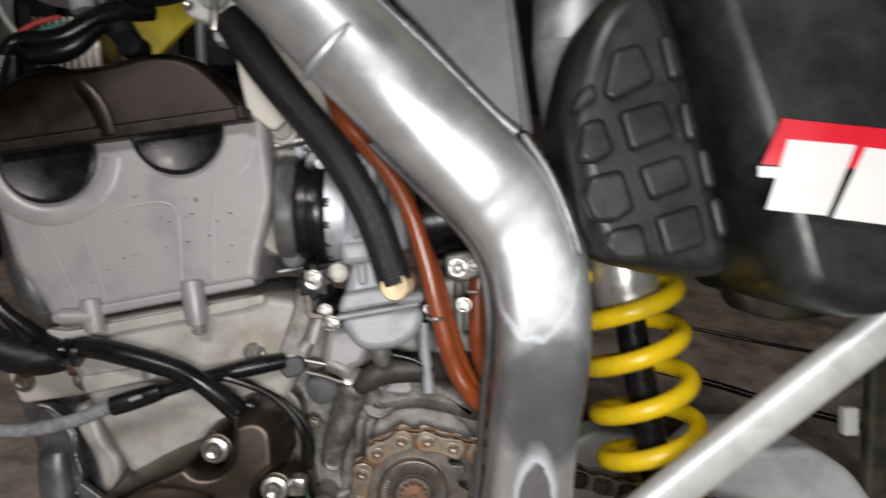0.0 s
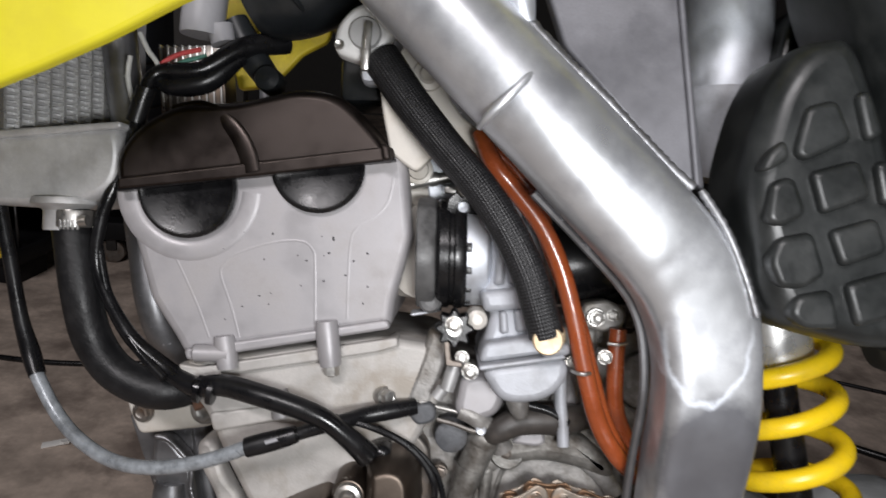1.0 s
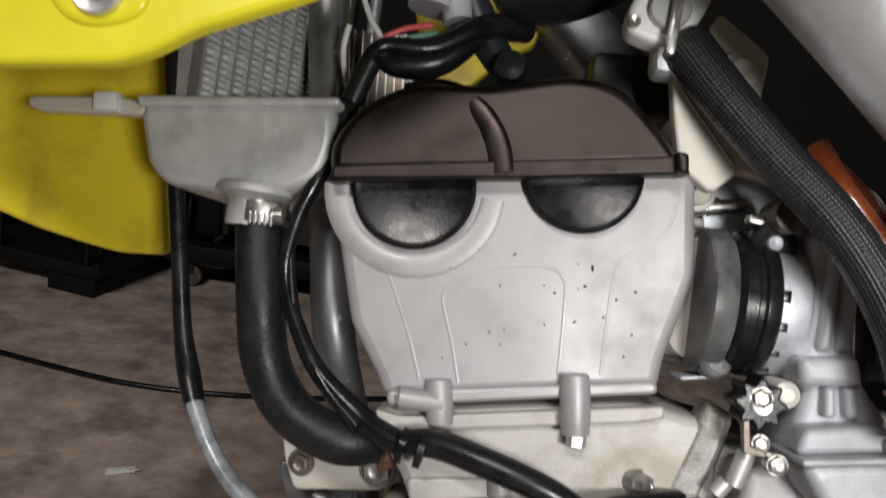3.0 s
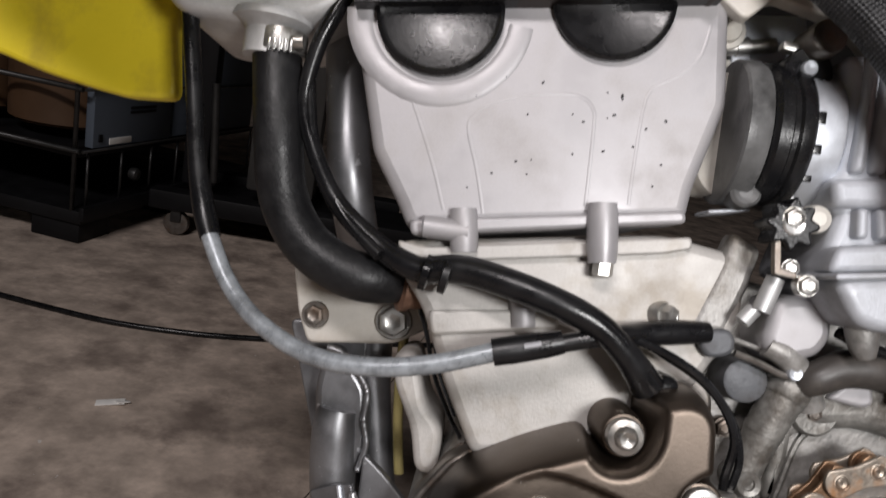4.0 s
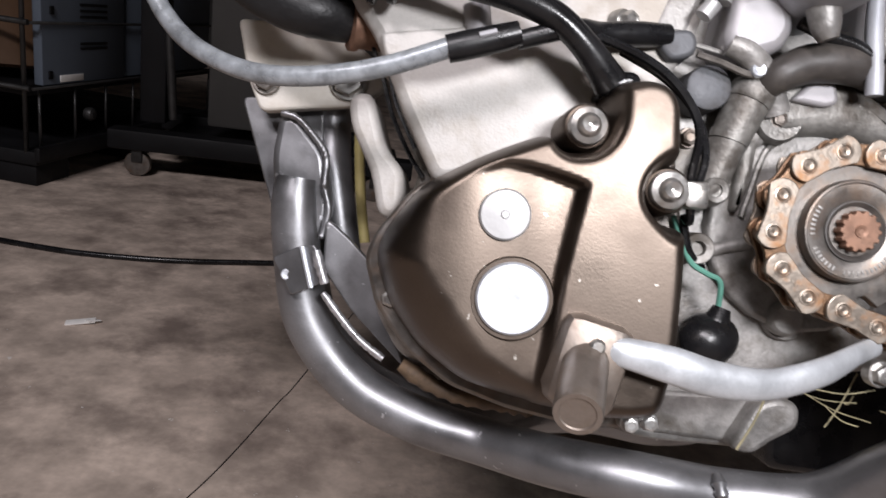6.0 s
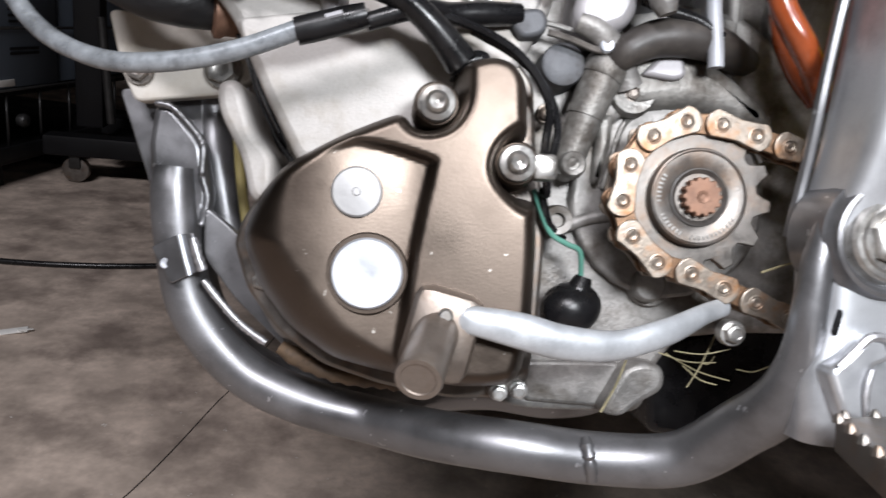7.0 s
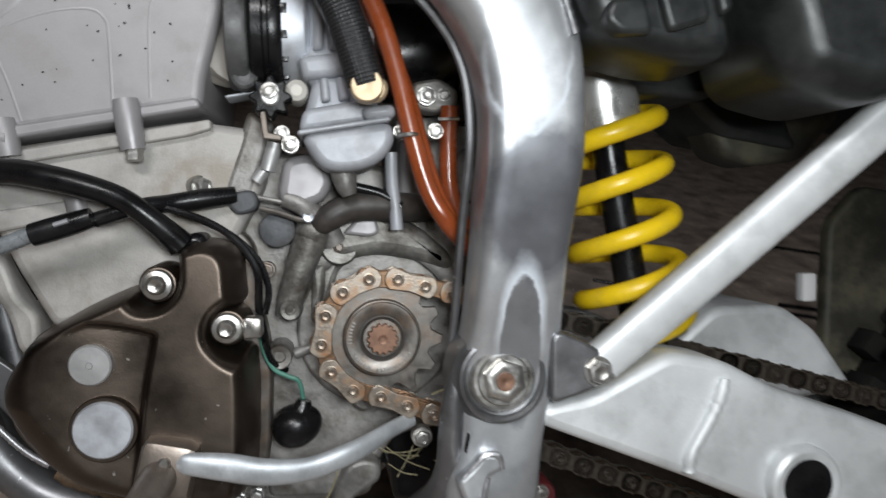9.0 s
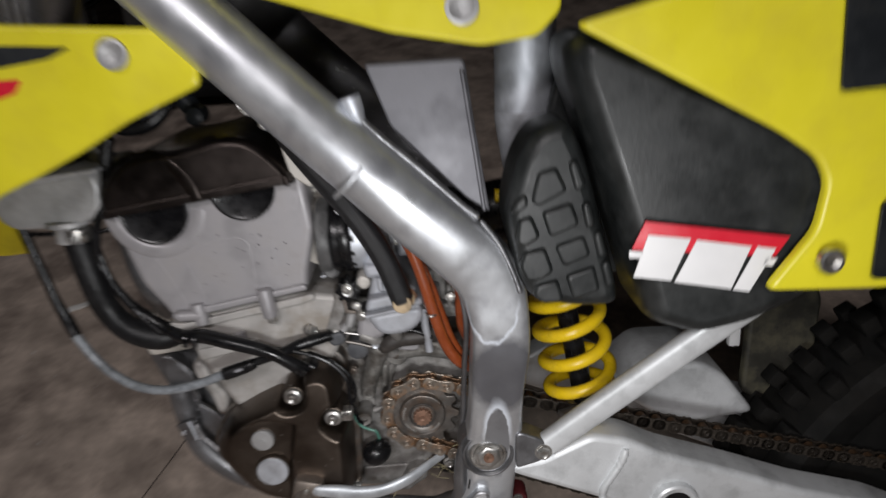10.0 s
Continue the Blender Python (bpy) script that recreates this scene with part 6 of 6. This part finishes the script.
HUB = Vector((.60, MID, -.374))
tyre_profile = [(.240, -.045), (.254, -.052), (.274, -.055), (.288, -.046), (.295, -.025), (.297, 0), (.295, .025), (.288, .046), (.274, .055), (.254, .052), (.240, .045)]
wheel = part("rear_wheel", turned(HUB, tyre_profile, 72), TYRE, bike, "rear wheel with knobbly tyre")
knob_meshes = {}
for w in (.018, .020, .026):
    one = block((0, 0, 0), (.020, w, .018), .002)
    knob_meshes[w] = bpy.data.meshes.new("tread_knob")
    finish(one).to_mesh(knob_meshes[w])
    one.free()
    knob_meshes[w].materials.append(TYRE)
for i in range(56):
    a = 6.28318531 * i / 56
    for off, w in (((-.038, .018), (.0, .026), (.038, .018)) if i % 2 else ((-.020, .020), (.020, .020))):
        rr = .303 if abs(off) < .03 else .294
        piece = new("tread_knob", knob_meshes[w])
        piece.parent = wheel
        piece.matrix_local = pose(HUB.x + rr * math.cos(a), HUB.y + off, HUB.z + rr * math.sin(a), 0, -math.degrees(a), 0)
part("rim", turned(HUB, [(.232, -.030), (.248, -.034), (.250, -.030), (.238, -.02), (.236, 0), (.238, .02), (.250, .030), (.248, .034), (.232, .030)], 64), WORN_ALU, wheel)
part("hub", turned(HUB, [(.012, -.07), (.03, -.068), (.045, -.05), (.03, -.03), (.03, .03), (.045, .05), (.012, .06)], 32), DARK_STEEL, wheel)
for i in range(36):
    a = 6.28318531 * i / 36
    b = a + (.35 if i % 2 else -.35)
    s = -.04 if i % 4 < 2 else .04
    part("spoke", tube([HUB + Vector((.042 * math.cos(b), s, .042 * math.sin(b))), HUB + Vector((.234 * math.cos(a), s * .2, .234 * math.sin(a)))], .0018, 6, 1), STEEL, wheel)

# ---- drive chain: inner and outer links by turns, round the sprocket
def link_mesh(outer):
    bm = bmesh.new()
    gap = .0064 if outer else .0038
    h = .0070 if outer else .0066
    pts = []
    for i in range(11):
        a = radians(-62 + 124 * i / 10)
        pts.append((.0079 + h * math.cos(a), h * math.sin(a)))
    pts.append((.0035, h * .74))
    pts.append((0, h * .68))
    pts.append((-.0035, h * .74))
    for i in range(11):
        a = radians(118 + 124 * i / 10)
        pts.append((-.0079 + h * math.cos(a), h * math.sin(a)))
    pts += [(-.0035, -h * .74), (0, -h * .68), (.0035, -h * .74)]
    for s in (-1, 1):
        y = s * gap
        plate(pts, y - .0009, y + .0009, .0005, bm, 2)
    for s in (-1, 1):
        turned((s * .0079, -gap - .0014, 0), [(.0026, .0005), (.0030, .0002), (.0036, .0003), (.0040, .0010)], 16, (0, 1, 0), bm)
    for s in (-1, 1):
        if outer:
            turned((s * .0079, -.0078, 0), [(.0005, .0005), (.0018, .0002), (.0026, .0007), (.0027, .016)], 12, (0, 1, 0), bm)
        else:
            turned((s * .0079, -.0042, 0), [(.005, 0), (.005, .0084)], 14, (0, 1, 0), bm)
    finish(bm)
    me = bpy.data.meshes.new("chain_link")
    bm.to_mesh(me)
    bm.free()
    me.materials.append(CHAIN if outer else INNER_CHAIN)
    return me


A_TOP, A_LOW = radians(74), radians(250)
cx, cz = CENTRE
chain_path = []
start = Vector((cx + R_PITCH * math.cos(A_TOP), cz + R_PITCH * math.sin(A_TOP)))
count = int(.56 / PITCH)
for i in range(count, 0, -1):
    chain_path.append(start + PITCH * i * Vector((math.cos(radians(-15.5)), math.sin(radians(-15.5)))))
steps = int((A_LOW - A_TOP) / (6.28318531 / N_TEETH)) + 1
for i in range(steps + 1):
    a = A_TOP + 6.28318531 / N_TEETH * i
    chain_path.append(Vector((cx + R_PITCH * math.cos(a), cz + R_PITCH * math.sin(a))))
last = chain_path[-1]
for i in range(1, count + 1):
    last = last + PITCH * Vector((math.cos(radians(-22)), math.sin(radians(-22))))
    chain_path.append(last)
rollers = bmesh.new()
for p in chain_path:
    turned((p.x, .4095, p.y), [(.0048, 0), (.0048, .009)], 10, (0, 1, 0), rollers)
chain = part("drive_chain", rollers, INNER_CHAIN, bike, "oily, rusty drive chain")
meshes = (link_mesh(True), link_mesh(False), link_mesh(True))
# links past the spar: mud, and the shade there painted into their colour
meshes[2].materials[0] = MUDDY_SHADED_CHAIN
for i, (p, q) in enumerate(zip(chain_path, chain_path[1:])):
    m = (p + q) / 2
    link = new("chain_link", meshes[i % 2 if m.x < .05 else 2])
    link.parent = chain
    link.matrix_local = pose(m.x, .414, m.y, 0, -math.degrees(math.atan2(q.y - p.y, q.x - p.x)), 0)
straw = bmesh.new()
rnd = random.Random(8)
for i in range(7):
    c = Vector((0.0138, 0.43, -0.2235)) + Vector((rnd.uniform(-.018, .014), rnd.uniform(-.01, .01), rnd.uniform(-.006, .006)))
    v = Vector((rnd.uniform(-1, 1), rnd.uniform(-.4, .4), rnd.uniform(-.3, .3))).normalized() * rnd.uniform(.006, .016)
    tube([c - v, c + Vector((0, 0, -.002)), c + v], .0003, 5, 3, straw)
tube([(0.0127, 0.4, -0.1797), (0.0216, 0.4, -0.1765), (0.0296, 0.4, -0.1742)], .0005, 5, 3, straw)
tube([(-0.048, 0.42, -0.2465), (-0.0417, 0.42, -0.2345), (-0.0374, 0.42, -0.2225)], .0005, 5, 3, straw)
tagged(part("straw", straw, STRAW, crankcase, "dry grass caught in the case"), kind="stuff")


# ---------------------------------------------------------------- behind the bike, on the shed floor
def cable_on_floor(pts, r, label):
    tagged(part("floor_cable", tube([(x, y, r) for x, y, z in pts], r, 10), RUBBER), label, "cable")


cable_on_floor([(-1.95, 1.54, 0), (-1.55, 1.472, 0), (-1.255, 1.425, 0), (-1.10, 1.406, 0), (-0.93, 1.391, 0), (-0.84, 1.392, 0), (-0.745, 1.406, 0), (-0.65, 1.430, 0), (-0.54, 1.470, 0), (-0.46, 1.502, 0), (-0.20, 1.62, 0)], .006, "black rubber cable lying on the concrete floor")
cable_on_floor([(0.60, 1.46, 0), (0.72, 1.40, 0), (0.84, 1.32, 0), (0.95, 1.26, 0), (1.2, 1.14, 0)], .008, "black cable lying on the floor behind the swingarm")
cable_on_floor([(0.74, 1.74, 0), (0.82, 1.70, 0), (0.94, 1.645, 0), (1.06, 1.60, 0), (1.30, 1.51, 0)], .005, "thin black cable lying on the floor")
cable_on_floor([(1.50, 2.15, 0), (1.68, 2.08, 0), (1.92, 2.00, 0), (2.3, 1.89, 0)], .006, "black cable lying on the floor farther back")
cable_on_floor([(1.22, 1.60, 0), (1.35, 1.562, 0), (1.47, 1.533, 0), (1.72, 1.48, 0)], .006, "black cable lying on the floor by the wheel")
joint_pts = [(-0.20, 1.95, 0), (-0.325, 1.10, 0), (-0.352, 0.95, 0), (-0.388, 0.77, 0), (-0.437, 0.62, 0), (-0.47, 0.50, 0)]
tagged(part("floor_joint", tube([(x, y, -.0012) for x, y, z in joint_pts], .0018, 6), RUBBER), "dark crack in the concrete floor", "floor joint", kind="structure")
paper = bmesh.new()
pc0 = (-0.7115, 1.1093, 0)
block((pc0[0], pc0[1], .003), (.045, .016, .002), .0006, (4, -6, 20), paper)
block((pc0[0] + .018, pc0[1] + .006, .005), (.02, .014, .002), .0006, (-14, 10, 50), paper)
tagged(part("paper_scrap", paper, PAPER), "small torn white paper scrap on the floor", "paper")

# stacked goods on black pallets, to the left behind
CORNER = Vector((-1.1765, 1.801, 0))
FARTHER = Vector((-1.1263, 2.2535, 0))

ex = (FARTHER - CORNER).normalized()
yaw = math.degrees(math.atan2(ex.y, ex.x))
crate = thing("pallet_cage", Matrix.Translation(CORNER) @ pose(0, 0, 0, 0, 0, yaw), "caged black pallet holding brown drums and blue-grey boards", "pallet")
def crate_box(name, x0, x1, y0, y1, z0, z1, mat, parent, label="", edge=.004):
    return part(name, block(((x0 + x1) / 2, (y0 + y1) / 2, (z0 + z1) / 2), (x1 - x0, y1 - y0, z1 - z0), edge), mat, parent, label)


for x0 in (.0, .42, .84):
    for y0 in (.0, .5, 1.0):
        crate_box("pallet_foot", x0, x0 + .13, y0, y0 + .14, 0, .055, PALLET, crate)
crate_box("pallet_deck", -.01, .98, -.01, 1.16, .055, .090, PALLET, crate, "black plastic pallet deck")
crate_box("pallet_lip", -.02, .99, -.025, -.01, .068, .105, PALLET, crate)
for x in (.02, .16, .30, .44, .70, .95):
    part("cage_wire", tube([(x, .0, .085), (x, .0, .245)], .004, 8, 1), CAGE, crate)
for y in (.02, .28, .55, .85, 1.12):
    part("cage_wire", tube([(-.005, y, .085), (-.005, y, 1.15)], .006, 8, 1), CAGE, crate)
for z in (.245, .40, .55, .73, .96, 1.15):
    part("cage_bar", tube([(-.012, .0, z), (-.012, 1.15, z)], .007, 8, 1), CAGE, crate)
    part("cage_bar", tube([(-.01, -.006, z), (.97, -.006, z)], .004, 8, 1), CAGE, crate)
crate_box("inner_floor", .0, .97, .01, 1.15, .225, .245, PALLET, crate)
board = crate_box("blue_board", .03, .385, -.004, .02, .25, 1.12, BLUE_BOX, crate, "blue-grey board with white label and dark print", .003)
crate_box("blue_board", .41, .95, .004, .03, .25, 1.12, BLUE_BOX, crate, "blue-grey board", .003)
crate_box("paper_label", .20, .29, -.0065, -.004, .49, .63, WHITE, board, "white paper label", .0005)
crate_box("paper_label", .095, .19, -.0065, -.004, .255, .272, PAPER, board, "white paper label", .0005)
for z in (.443, .428, .413, .345, .333):
    crate_box("print_bar", .18, .30, -.0062, -.004, z, z + .007, PALLET, board, "", .0005)
for x, z in ((.06, .56), (.06, .42), (.05, .265)):
    crate_box("board_rivet", x, x + .014, -.008, -.004, z, z + .02, PALLET, board, "", .001)
for y in (.18, .48, .78):
    d = part("drum", turned((.17, y, .276), [(.125, 0), (.14, .01), (.14, .2), (.145, .21), (.14, .22), (.14, .46), (.145, .47), (.14, .48), (.14, .70), (.12, .72)], 36, (0, 0, 1)), DRUM, crate, "brown fibre drum")
part("drain_valve", turned((.20, -.03, .165), [(.008, 0), (.016, .004), (.019, .012), (.016, .024), (.008, .03)], 20, (0, 1, 0)), CAGE, crate, "grey plastic drain valve")

HP = Vector((-1.0500, 2.0020, 0))
hoist = thing("engine_hoist", Matrix.Translation(HP) @ pose(0, 0, 0, 0, 0, 8), "black steel workshop hoist on small casters", "hoist")
part("base_leg", block((.38, .04, .105), (.85, .07, .055), .006), PALLET, hoist)
part("base_leg", block((.30, .40, .105), (.75, .07, .055), .006), PALLET, hoist)
part("upright", block((.06, .10, .75), (.07, .07, 1.2), .006), PALLET, hoist)
part("upright", block((.30, .16, .75), (.20, .10, 1.2), .01), WALL, hoist)
part("ram", tube([(.46, .16, .2), (.45, .16, 1.1)], .018, 14, 1), WORN_ALU, hoist)
part("gusset_strut", tube([(.12, .05, .17), (.10, .05, .45)], .012, 10, 1), CAGE, hoist)
for x, y in ((.03, .04), (.70, .04), (.03, .40)):
    c = part("caster", turned((x, y - .015, .036), [(.014, 0), (.034, .002), (.036, .008), (.036, .022), (.034, .028), (.014, .03)], 28, (0, 1, 0)), DARK_STEEL, hoist)
    part("caster_fork", block((x, y, .066), (.03, .045, .05), .004), CAGE, c)
part("cross_shelf", block((.42, .20, .10), (.70, .30, .012), .003), PALLET, hoist)
